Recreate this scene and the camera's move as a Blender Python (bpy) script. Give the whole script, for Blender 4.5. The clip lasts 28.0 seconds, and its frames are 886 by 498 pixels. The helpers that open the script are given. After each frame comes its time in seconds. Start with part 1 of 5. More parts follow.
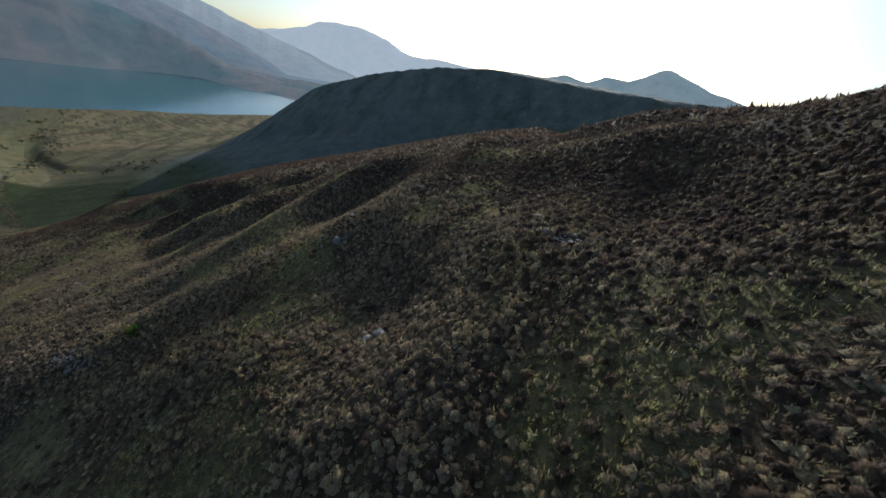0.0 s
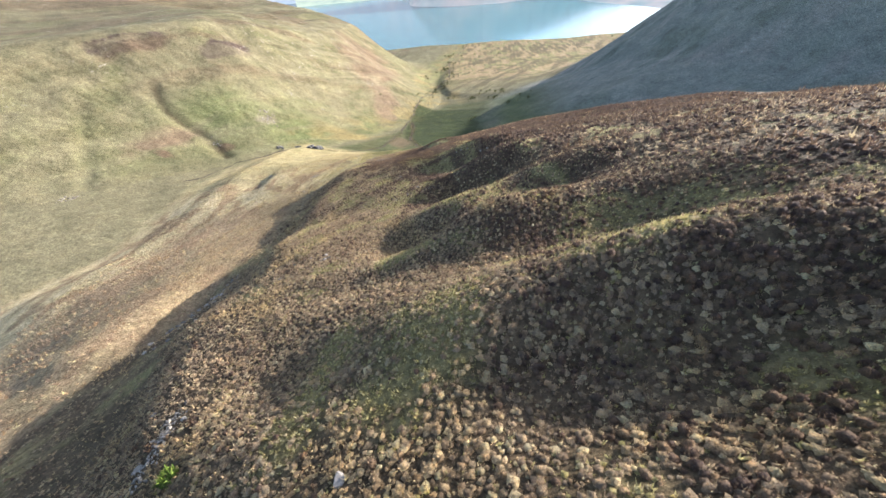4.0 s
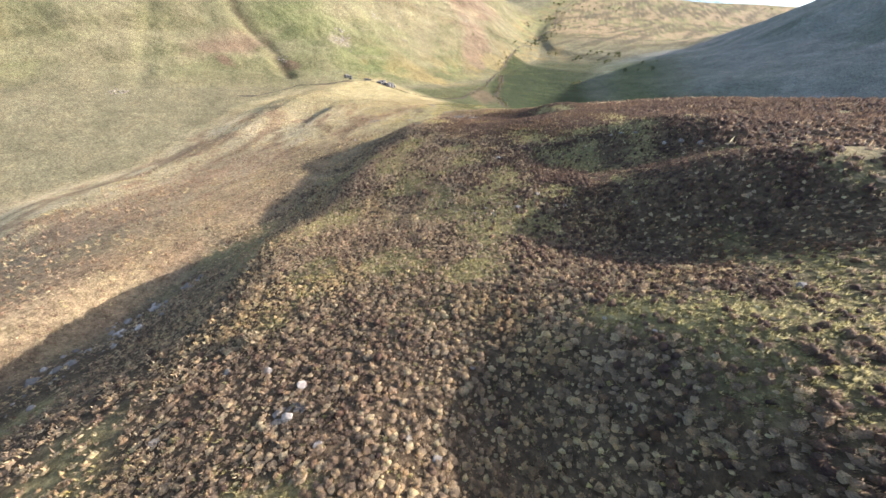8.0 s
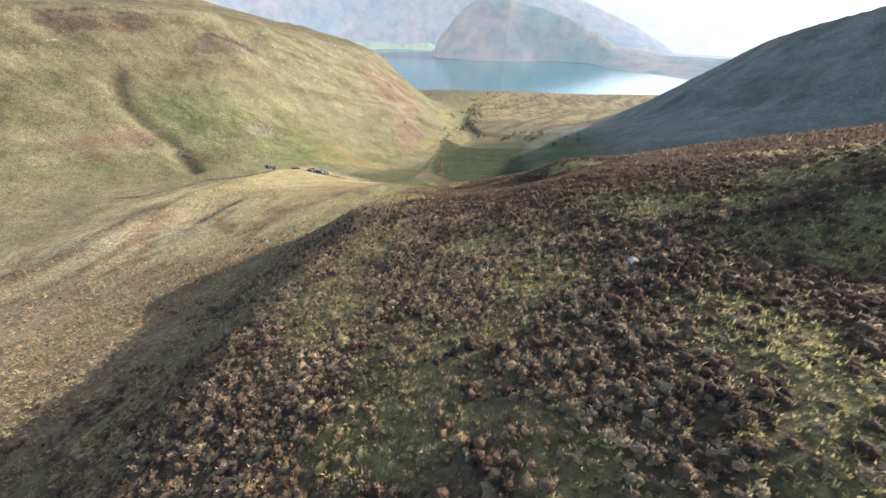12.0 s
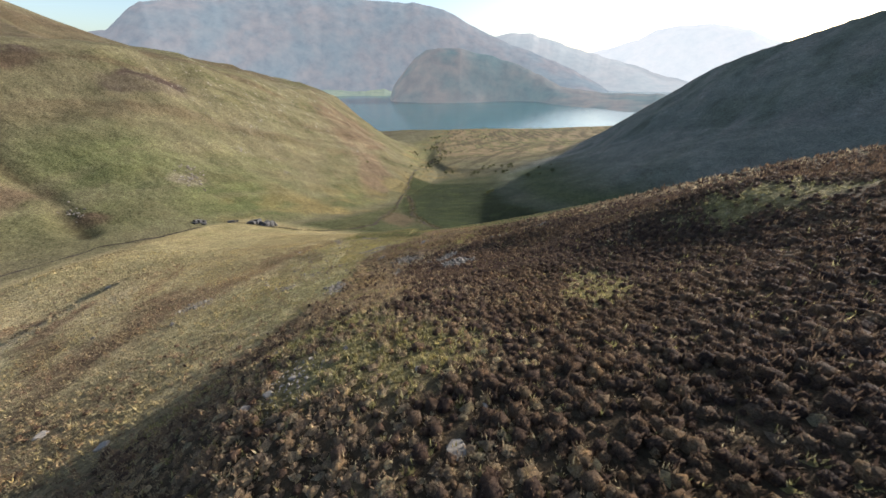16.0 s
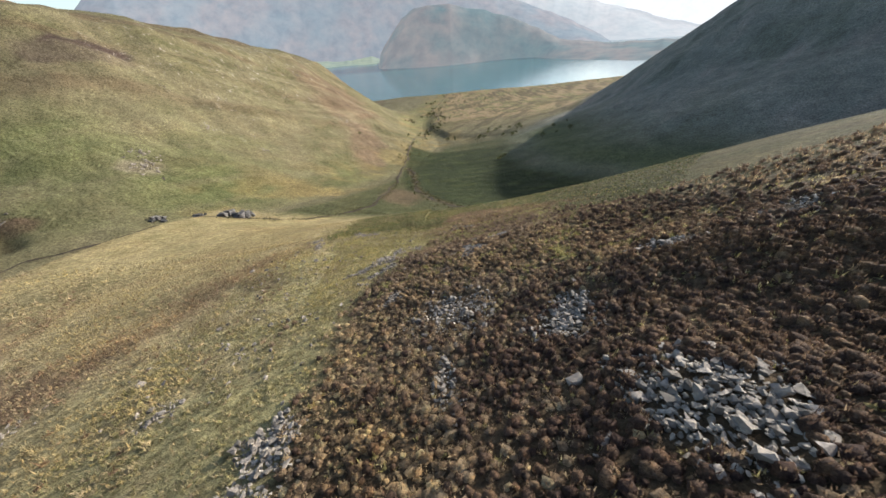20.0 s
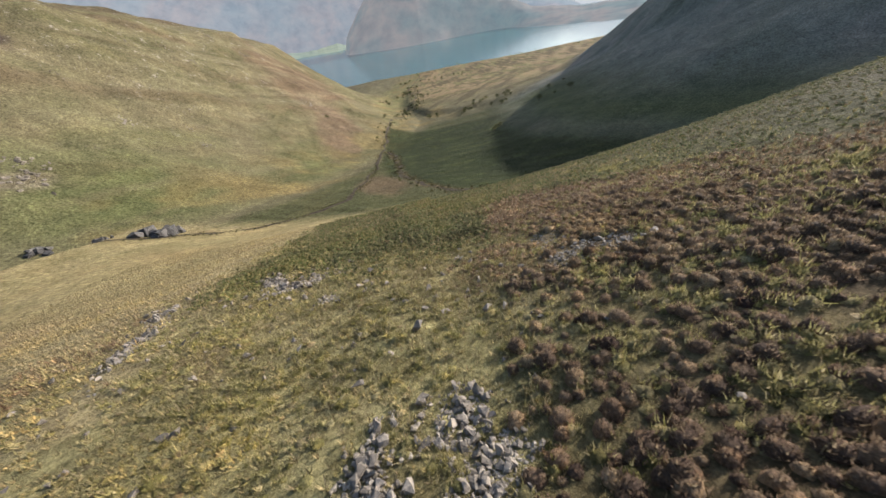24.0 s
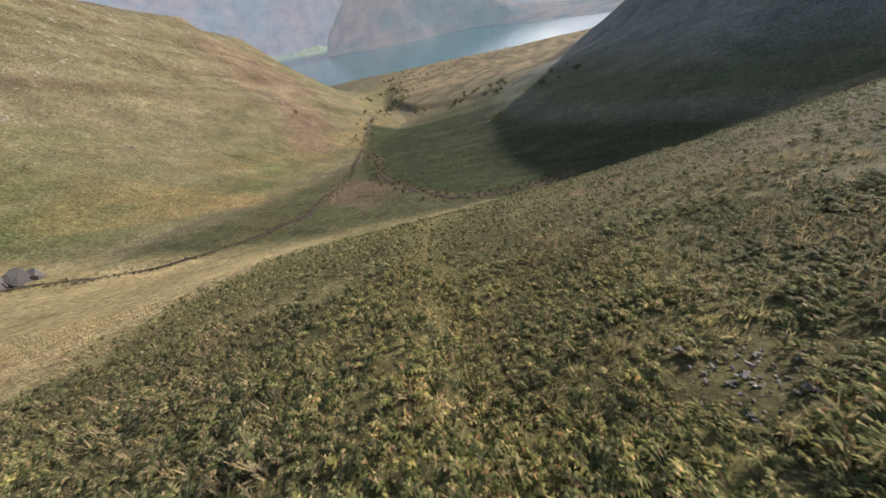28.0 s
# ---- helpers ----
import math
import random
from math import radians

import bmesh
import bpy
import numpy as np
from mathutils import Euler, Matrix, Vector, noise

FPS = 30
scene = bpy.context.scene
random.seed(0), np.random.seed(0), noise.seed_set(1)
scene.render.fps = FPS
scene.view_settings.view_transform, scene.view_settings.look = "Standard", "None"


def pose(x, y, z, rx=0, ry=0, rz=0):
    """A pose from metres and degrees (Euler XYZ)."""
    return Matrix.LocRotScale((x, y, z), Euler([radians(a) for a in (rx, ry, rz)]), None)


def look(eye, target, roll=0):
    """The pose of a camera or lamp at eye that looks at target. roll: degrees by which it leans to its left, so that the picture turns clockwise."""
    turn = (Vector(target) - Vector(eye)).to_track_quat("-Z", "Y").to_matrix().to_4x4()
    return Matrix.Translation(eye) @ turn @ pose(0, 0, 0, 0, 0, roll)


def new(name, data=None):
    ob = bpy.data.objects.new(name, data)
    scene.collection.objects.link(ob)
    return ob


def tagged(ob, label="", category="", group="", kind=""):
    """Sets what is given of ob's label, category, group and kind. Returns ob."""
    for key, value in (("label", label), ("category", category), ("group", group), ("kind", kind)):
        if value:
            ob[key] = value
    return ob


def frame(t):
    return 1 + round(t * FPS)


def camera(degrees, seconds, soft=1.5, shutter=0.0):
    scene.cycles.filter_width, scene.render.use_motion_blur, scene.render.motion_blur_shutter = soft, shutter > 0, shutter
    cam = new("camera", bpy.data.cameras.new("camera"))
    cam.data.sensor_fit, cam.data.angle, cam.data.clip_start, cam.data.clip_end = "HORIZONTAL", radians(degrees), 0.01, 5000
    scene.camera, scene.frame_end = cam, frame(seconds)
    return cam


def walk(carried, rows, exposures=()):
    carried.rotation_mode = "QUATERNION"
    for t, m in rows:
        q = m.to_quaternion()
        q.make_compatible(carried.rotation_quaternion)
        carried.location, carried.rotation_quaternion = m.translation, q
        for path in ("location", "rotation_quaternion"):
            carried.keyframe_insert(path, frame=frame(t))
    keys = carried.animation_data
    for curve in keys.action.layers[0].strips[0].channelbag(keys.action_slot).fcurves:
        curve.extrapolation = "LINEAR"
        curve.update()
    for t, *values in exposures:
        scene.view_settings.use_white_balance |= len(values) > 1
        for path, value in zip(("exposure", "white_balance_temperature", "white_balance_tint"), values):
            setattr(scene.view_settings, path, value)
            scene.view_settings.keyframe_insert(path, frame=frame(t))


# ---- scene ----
cam = camera(107.1, 28.0, shutter=0.08)
PATH = [
    (0, (24.71, -154.20, 359.23), (59.41, -126.36, 336.40), 11.02),
    (0.5, (28.56, -150.83, 359.61), (60.11, -120.45, 335.49), 10.14),
    (1, (32.65, -146.70, 359.66), (59.74, -113.39, 334.05), 8.62),
    (1.5, (35.87, -142.79, 359.71), (57.96, -107.25, 332.34), 5.99),
    (2, (39.12, -138.20, 359.41), (54.23, -100.81, 329.84), 1.29),
    (2.5, (41.27, -133.98, 358.71), (50.23, -95.91, 327.57), -2.91),
    (3, (43.23, -128.85, 357.61), (46.35, -90.84, 325.27), -5.47),
    (3.5, (44.34, -124.10, 356.26), (43.59, -86.41, 323.41), -5.51),
    (4, (45.27, -118.35, 355.00), (41.03, -81.49, 321.48), -4.13),
    (4.5, (45.22, -113.08, 353.48), (38.54, -77.32, 319.18), -2.49),
    (6.5, (36.67, -94.14, 345.54), (26.56, -62.36, 308.29), 1.27),
    (7, (34.47, -89.57, 343.02), (24.20, -58.29, 305.38), 1.39),
    (7.5, (32.29, -84.97, 340.26), (21.92, -53.88, 302.50), 1.30),
    (8, (29.72, -80.67, 337.31), (19.62, -49.25, 299.75), 1.56),
    (8.5, (27.22, -76.54, 334.26), (17.56, -44.34, 297.24), 1.86),
    (9, (24.75, -72.38, 331.25), (15.89, -39.03, 295.06), 2.41),
    (9.5, (22.34, -68.22, 328.39), (14.39, -33.50, 293.30), 2.98),
    (10, (19.93, -64.00, 325.59), (12.90, -27.87, 291.75), 3.41),
    (10.5, (17.74, -59.73, 322.89), (11.42, -22.25, 290.41), 3.34),
    (11, (15.50, -55.12, 320.39), (9.97, -16.55, 289.06), 2.95),
    (11.5, (13.56, -50.48, 318.00), (8.59, -10.70, 288.13), 2.38),
    (12, (11.83, -45.86, 315.80), (7.54, -5.07, 287.19), 1.48),
    (12.5, (10.24, -41.03, 313.91), (6.78, 0.60, 286.42), 0.70),
    (13, (9.00, -36.23, 312.16), (6.29, 6.19, 285.83), -0.04),
    (13.5, (7.89, -31.45, 310.71), (6.03, 11.50, 285.17), -0.37),
    (15.5, (2.02, -11.77, 303.75), (2.29, 32.12, 279.80), -0.00),
    (16, (1.49, -7.70, 302.57), (1.66, 36.20, 278.65), -0.10),
    (16.5, (0.82, -3.86, 301.36), (0.95, 40.04, 277.42), -0.01),
    (17, (0.00, 0.00, 300.00), (0.00, 43.87, 276.01), 0.00),
    (17.5, (-0.85, 3.63, 298.70), (-1.00, 47.47, 274.66), -0.21),
    (18, (-1.62, 7.51, 297.29), (-2.00, 51.01, 272.64), -0.96),
    (18.5, (-2.48, 11.62, 295.53), (-3.03, 54.80, 270.32), -1.74),
    (19, (-3.39, 15.93, 293.76), (-4.00, 58.69, 267.84), -2.68),
    (19.5, (-4.16, 20.16, 292.17), (-4.75, 62.38, 265.39), -3.59),
    (20, (-4.84, 24.26, 290.46), (-5.28, 65.99, 262.92), -4.64),
    (20.5, (-5.52, 28.04, 288.62), (-5.65, 69.44, 260.58), -5.41),
    (22.5, (-8.48, 45.64, 279.99), (-7.82, 86.05, 250.55), -8.87),
    (23, (-8.70, 50.45, 277.62), (-8.08, 90.83, 248.14), -9.63),
    (23.5, (-8.88, 54.81, 275.54), (-8.21, 95.23, 246.12), -9.83),
    (24, (-8.95, 59.75, 273.31), (-8.29, 100.21, 243.94), -9.98),
    (24.5, (-9.05, 63.95, 271.31), (-8.25, 104.47, 242.03), -9.96),
    (25, (-9.20, 68.76, 269.15), (-8.21, 109.36, 239.98), -9.74),
    (25.5, (-9.39, 73.00, 267.38), (-8.14, 113.61, 238.23), -9.76),
    (26, (-9.49, 78.04, 265.37), (-7.99, 118.59, 236.16), -9.93),
    (26.5, (-9.51, 82.39, 263.58), (-7.80, 122.92, 234.35), -10.22),
    (27, (-9.42, 87.14, 261.62), (-7.49, 127.62, 232.34), -10.51),
    (27.5, (-9.18, 91.11, 260.13), (-7.13, 131.51, 230.74), -10.83),
    (28, (-8.94, 95.18, 258.57), (-6.93, 135.53, 229.10), -11.03),
]
walk(cam, [(t, look(eye, target, roll)) for t, eye, target, roll in PATH], [(0, -0.3, 5400, 6), (1, -0.33, 5150, 6), (2, 0.15, 5350, 6), (3, 1.45, 5800, 11), (4, 1.85, 6000, 14), (7, 1.95, 6100, 17), (10, 1.72, 6100, 16), (13, 1.36, 6150, 13), (16, 0.76, 6250, 12), (20, 0.98, 6350, 12), (24, 0.86, 6400, 14), (25.5, 0.8, 6400, 16), (28, 0.82, 6400, 18)])

# ---- daylight: a low sun, ahead and to the right of the flight ----
SUN_AZ, SUN_EL = radians(63), radians(18.5)
sun = new("sun", bpy.data.lights.new("sun", "SUN"))
sun.data.energy, sun.data.angle, sun.data.color = 5.0, radians(0.6), (1.0, 0.95, 0.87)
sun_dir = Vector((math.sin(SUN_AZ) * math.cos(SUN_EL), math.cos(SUN_AZ) * math.cos(SUN_EL), math.sin(SUN_EL)))
sun.matrix_world = look(sun_dir * 900, (0, 0, 0))
world = bpy.data.worlds.new("sky")
scene.world = world
world.use_nodes = True
sky = world.node_tree.nodes.new("ShaderNodeTexSky")
sky.sky_type, sky.sun_disc = "NISHITA", False
sky.sun_elevation, sky.sun_rotation = SUN_EL, SUN_AZ
sky.air_density, sky.dust_density, sky.ozone_density, sky.altitude = 1.0, 2.2, 1.2, 300
world.node_tree.nodes["Background"].inputs["Strength"].default_value = 0.15
world.node_tree.links.new(sky.outputs["Color"], world.node_tree.nodes["Background"].inputs["Color"])


# ---- materials ----
def material(name, rough=0.9, spec=0.2):
    m = bpy.data.materials.new(name)
    m.use_nodes = True
    bsdf = m.node_tree.nodes["Principled BSDF"]
    bsdf.inputs["Roughness"].default_value = rough
    bsdf.inputs["Specular IOR Level"].default_value = spec
    return m, m.node_tree, bsdf


def node(tree, kind, **values):
    n = tree.nodes.new(kind)
    for key, value in values.items():
        n.inputs[key.replace("_", " ")].default_value = value
    return n


def place(tree):
    return tree.nodes.new("ShaderNodeNewGeometry").outputs["Position"]


def noise_tex(tree, scale, detail=4.0, rough=0.6, vec=None):
    n = node(tree, "ShaderNodeTexNoise", Scale=scale, Detail=detail, Roughness=rough)
    tree.links.new(vec or place(tree), n.inputs["Vector"])
    return n.outputs["Fac"]


def ramp(tree, fac, stops):
    n = tree.nodes.new("ShaderNodeValToRGB")
    e = n.color_ramp.elements
    while len(e) < len(stops):
        e.new(0.5)
    for el, (pos, col) in zip(e, stops):
        el.position, el.color = pos, (*col, 1)
    tree.links.new(fac, n.inputs["Fac"])
    return n.outputs["Color"]


def mix(tree, fac, a, b, mode="MIX"):
    n = tree.nodes.new("ShaderNodeMix")
    n.data_type, n.blend_type = "RGBA", mode
    for k, v in ((0, fac), (6, a), (7, b)):
        if isinstance(v, (int, float)):
            n.inputs[k].default_value = v
        elif isinstance(v, tuple):
            n.inputs[k].default_value = (*v, 1)
        else:
            tree.links.new(v, n.inputs[k])
    return n.outputs[2]


def bump(tree, bsdf, height, distance, strength=1.0):
    n = node(tree, "ShaderNodeBump", Strength=strength, Distance=distance)
    tree.links.new(height, n.inputs["Height"])
    tree.links.new(n.outputs["Normal"], bsdf.inputs["Normal"])


def paint(tree, bsdf, colour):
    tree.links.new(colour, bsdf.inputs["Base Color"])


def see_through(tree, bsdf, colour, share):
    """Thin leaves: part of the light passes through them."""
    glow = tree.nodes.new("ShaderNodeBsdfTranslucent")
    both = tree.nodes.new("ShaderNodeMixShader")
    both.inputs[0].default_value = share
    tree.links.new(colour, glow.inputs["Color"])
    tree.links.new(bsdf.outputs[0], both.inputs[1])
    tree.links.new(glow.outputs[0], both.inputs[2])
    tree.links.new(both.outputs[0], tree.nodes["Material Output"].inputs["Surface"])


# ---- the lie of the land ----
LAKE = 140.0


def hash2(ix, iy, seed):
    h = (ix.astype(np.int64) * 374761393 + iy.astype(np.int64) * 668265263 + seed * 1442695041) & 0xFFFFFFFF
    h = ((h ^ (h >> 13)) * 1274126177) & 0xFFFFFFFF
    return ((h ^ (h >> 16)) & 0xFFFFFF) / float(0xFFFFFF)


def vnoise(x, y, seed=0):
    """Smooth value noise, -1 to 1, with a cell of one unit."""
    ix, iy = np.floor(x), np.floor(y)
    fx, fy = x - ix, y - iy
    fx, fy = fx * fx * (3 - 2 * fx), fy * fy * (3 - 2 * fy)
    a, b = hash2(ix, iy, seed), hash2(ix + 1, iy, seed)
    c, d = hash2(ix, iy + 1, seed), hash2(ix + 1, iy + 1, seed)
    return 2 * ((a * (1 - fx) + b * fx) * (1 - fy) + (c * (1 - fx) + d * fx) * fy) - 1


def fbm(x, y, octaves=4, seed=0):
    total, size = 0.0, 1.0
    for k in range(octaves):
        total = total + size * vnoise(x * 2**k + 17.3 * k, y * 2**k - 9.1 * k, seed + k)
        size *= 0.5
    return total / 1.9


def smax(a, b, soft):
    h = np.clip(0.5 + 0.5 * (a - b) / soft, 0, 1)
    return b * (1 - h) + a * h + soft * h * (1 - h)


def step(a, b, v):
    s = np.clip((v - a) / (b - a), 0, 1)
    return s * s * (3 - 2 * s)


def mound(x, y, cx, cy, rx, ry, turn=0.0):
    """A soft bump of height one."""
    c, s = math.cos(radians(turn)), math.sin(radians(turn))
    u, v = (x - cx) * c + (y - cy) * s, -(x - cx) * s + (y - cy) * c
    return np.exp(-((u / rx) ** 2) - (v / ry) ** 2)


def line_near(x, y, pts, wide):
    """One on a crooked line through pts, falling off over wide."""
    best = np.full(np.shape(x), 1e9)
    for (ax, ay), (bx, by) in zip(pts, pts[1:]):
        s = np.clip(((x - ax) * (bx - ax) + (y - ay) * (by - ay)) / ((bx - ax) ** 2 + (by - ay) ** 2), 0, 1)
        best = np.minimum(best, np.hypot(x - ax - s * (bx - ax), y - ay - s * (by - ay)))
    return np.exp(-((best / wide) ** 2))


# the beck in the valley: x, y, z
BECK = [(-520, -260, 310), (-300, -20, 264), (-190, 84, 241), (-100, 160, 225), (-58, 240, 205), (-33, 306, 191),
        (-16, 360, 185), (2, 440, 176), (-36, 567, 166), (-10, 800, 152), (40, 1150, 139.5)]


for _ in range(3):  # round off the bends
    rounder = [BECK[0]]
    for p, q in zip(BECK, BECK[1:]):
        rounder += [tuple(0.75 * a + 0.25 * b for a, b in zip(p, q)), tuple(0.25 * a + 0.75 * b for a, b in zip(p, q))]
    BECK = rounder + [BECK[-1]]


def to_beck(x, y):
    """The distance from the beck, to its left, and the beck's height there."""
    best = np.full(np.shape(x), 1e9)
    side, high = np.zeros(np.shape(x)), np.zeros(np.shape(x))
    for (ax, ay, az), (bx, by, bz) in zip(BECK, BECK[1:]):
        dx, dy = bx - ax, by - ay
        s = np.clip(((x - ax) * dx + (y - ay) * dy) / (dx * dx + dy * dy), 0, 1)
        ex, ey = x - ax - s * dx, y - ay - s * dy
        d = np.hypot(ex, ey)
        m = d < best
        best = np.where(m, d, best)
        side = np.where(m, np.sign(dx * ey - dy * ex), side)
        high = np.where(m, az + s * (bz - az), high)
    return best * side, high


# hollows in the heather: x, y, half width, depth
HOLLOWS = [(59, -104, 15, 3.0), (47, -86, 12, 2.0), (57, -66, 15, 2.2), (49, -46, 13, 2.6), (36, -74, 7, 1.6), (45, -24, 12, 2.2), (13, 38, 9, 0.9), (27, 20, 10, 1.4)]


KNOLL = 6.0


def near_fell(x, y):
    """The fellside that the flight follows."""
    u, v = np.clip(x, -110, 150) / 100, np.clip(y, -220, 190) / 100
    z = 287.5 - 26.88 * v - 4.33 * v**2 - 3.21 * v**3 + u * (30.05 - 15.71 * v - 0.72 * v**2)
    z = z + u**2 * (-1.71 + 5.32 * v) - 2.93 * u**3
    z = z - 0.32 * np.maximum(-110 - x, 0) - 0.12 * np.maximum(x - 140, 0) * step(60, -60, y) - 0.62 * np.maximum(y - 190, 0)
    # the ground falls back from the slope on the high side
    z = z - 0.3 * np.maximum(x - 70, 0) * step(-90, -140, y) - 0.06 * np.maximum(x - 58, 0) * step(30, 0, y)
    z = z + KNOLL * mound(x, y, 94, -138, 13, 15) + 2.6 * mound(x, y, 72, 78, 34, 50)
    # the scarp along the left of the spur
    edge = np.interp(y, (-150, -130, -112, -92, -75, -60, -40, -15, 0, 15, 28), (26, 22, 14, -2, 3, -5, -10, -16, -17, -13, -8)) + 2.5 * vnoise(x / 15, y / 15, 61)
    z = z + 1.8 * (1 + 0.6 * vnoise(x / 14, y / 8, 63) * step(-84, -95, y) + 0.35 * mound(x, y, -8, -45, 25, 22)) * np.tanh((x - edge) / 5.5) * (0.35 + 0.65 * step(8, -20, y)) * step(40, 18, y) - 2.3 * mound(x, y, 27, -45, 32, 36)
    z = z + 2.6 * mound(x, y, 26, -6, 26, 16) + 1.6 * mound(x, y, -3, 15, 9, 10) - 1.2 * mound(x, y, 0, 36, 14, 9)
    z = z + 1.5 * mound(x, y, 34, 22, 12, 22) + 1.2 * mound(x, y, 4, 32, 4, 4)
    # hollows, each under the rise beyond it
    for cx, cy, rx, deep in HOLLOWS:
        z = z + 1.2 * deep * (mound(x, y, cx + 3, cy + 5, rx, 6.5, 12) - 0.8 * mound(x, y, cx - 3, cy - 5, rx, 6, 12))
    z = z - 3.0 * mound(x, y, 58, -146, 9, 16, -20) - 0.5 * mound(x, y, 36, -139, 10, 10) - 1.6 * mound(x, y, 39, -139, 6, 8)
    z = z + 4.0 * mound(x, y, -38, -85, 28, 45)
    # the hollow ground behind the banks, the drop below the spur, and the crown of the heather
    z = z - 3.4 * mound(x, y, 50, -64, 20, 17) - 4.2 * mound(x, y, 63, -90, 13, 7) - 2.0 * mound(x, y, 4, -46, 14, 10)
    z = z - 5.0 * mound(x, y, -22, -75, 8, 15) - 1.7 * mound(x, y, 26, -118, 20, 24) - 1.4 * mound(x, y, 41, -46, 7, 12) + 2.6 * mound(x, y, 47, -70, 7, 10, 20) - 2.2 * mound(x, y, 36, -76, 7, 6) + 3.4 * mound(x, y, -5, 3, 13, 11) - 1.5 * mound(x, y, 14, 48, 8, 6)
    # the lower slope, and an easier flank below the spur
    z = z + np.interp(x, (-40, -25, -20, -15, -11, -8), (0.9, 0.9, 0.3, -0.5, -0.95, -1.45)) * step(56, 63, y) * np.where(x > -9, step(150, 110, y), step(92, 80, y))
    z = z + 0.14 * np.clip(-20 - x, 0, 90) * step(10, -60, y)
    # a low scarp in the grass
    z = z + 1.7 * np.tanh((x + 0.2 * (y - 50) + 79) / 1.8) * mound(x, y, -79, 52, 26, 15)
    return z


# the crest of the shaded fell: y, x, z
CREST_Y = (-231, -38, 85, 177, 246, 346, 385, 439, 581, 693, 780)
CREST_X = (616, 554, 516, 470, 420, 377, 346, 331, 331, 339, 345)
CREST_Z = (390, 383, 381, 383, 372, 345, 326, 306, 243, 186, 146)


def shaded_fell(x, y):
    cx, cz = np.interp(y, CREST_Y, CREST_X), np.interp(y, CREST_Y, CREST_Z)
    d = cx - x
    west = cz - 0.66 * np.clip(d, 0, 150) - 0.36 * np.maximum(d - 150, 0)
    return np.where(d > 0, west, cz + 0.05 * np.minimum(-d, 300) - 0.25 * np.maximum(-d - 300, 0)) - 0.5 * np.maximum(y - 780, 0) + 4.5 * fbm(x / 160 + y / 90, y / 120, 3, 25) * np.clip(d / 60, 0, 1) + 1.6 * fbm(x / 17, y / 17, 3, 26)


# the gully in the sunlit fell: x, y
GULLY = ((-232, 172), (-225, 161), (-216, 152), (-204, 148), (-186, 144), (-176, 136), (-162, 127))


def far_side(x, y):
    """The valley floor and the sunlit fell beyond the beck."""
    d, z = to_beck(x, y)
    rise = np.interp(d, (0, 20, 50, 100, 150, 200, 300, 500, 900, 1500), (0, 5, 21, 57, 101, 118, 137, 165, 225, 160))
    # a flat shoulder up the valley, with a hill behind it
    rise = np.minimum(rise, 118) * (1 - 0.07 * step(310, 260, y)) + np.maximum(rise - 118, 0) * (1 - 0.8 * step(600, 420, y))
    rise = rise + np.clip(d / 60, 0, 1) * (5.5 * fbm(x / 70, y / 70, 3, 15) + 2.6 * fbm(x / 19, y / 19, 4, 16))
    toe = step(800, 520, y + 0.35 * x)
    right = (0.022 + 0.012 * step(600, 300, y)) * np.maximum(-d, 0)
    z = z + np.where(d > 0, rise * toe, np.minimum(right, 60))
    # broken bedding and a gully in the hillside
    hill = step(25, 70, d) * step(620, 520, y)
    z = z + hill * (1.3 * fbm((0.8 * x - 0.6 * y) / 16, (0.6 * x + 0.8 * y) / 60, 4, 17) + 0.9 * np.abs(fbm(x / 9, y / 9, 3, 18)))
    z = z - 3.0 * line_near(x, y, GULLY, 4.5) - 1.3 * line_near(x, y, ((-222, 60), (-262, 130)), 5.0)
    # the steep bank beyond the bracken field, and the rough terrace above it
    z = z + 4.5 * step(-13, 13, y - 463 + 0.5 * x) * step(-3, -22, d) * step(820, 540, y)
    z = -smax(-z, -321 + 0 * z, 10.0)
    return z + 85 * mound(x, y, -660, 500, 170, 130) + 60 * mound(x, y, -640, 100, 160, 250)


def land(x, y):
    z = far_side(x, y)
    z = smax(z, near_fell(x, y), 5.0)
    z = smax(z, shaded_fell(x, y), 34.0)
    shore = 1160 - 0.00035 * (x - 350) ** 2 - 60 * mound(x, y, 300, 1100, 260, 400) + 25 * fbm(x / 150, y / 150, 3, 5)
    shore = np.where(x < -350, 1010 + 0.5 * (x + 350), shore)
    wide = 8.0 + 0 * x
    lake = step(shore - 60, shore + 60, y)
    z = z * (1 - lake) + np.minimum(z, LAKE - wide) * lake
    return z


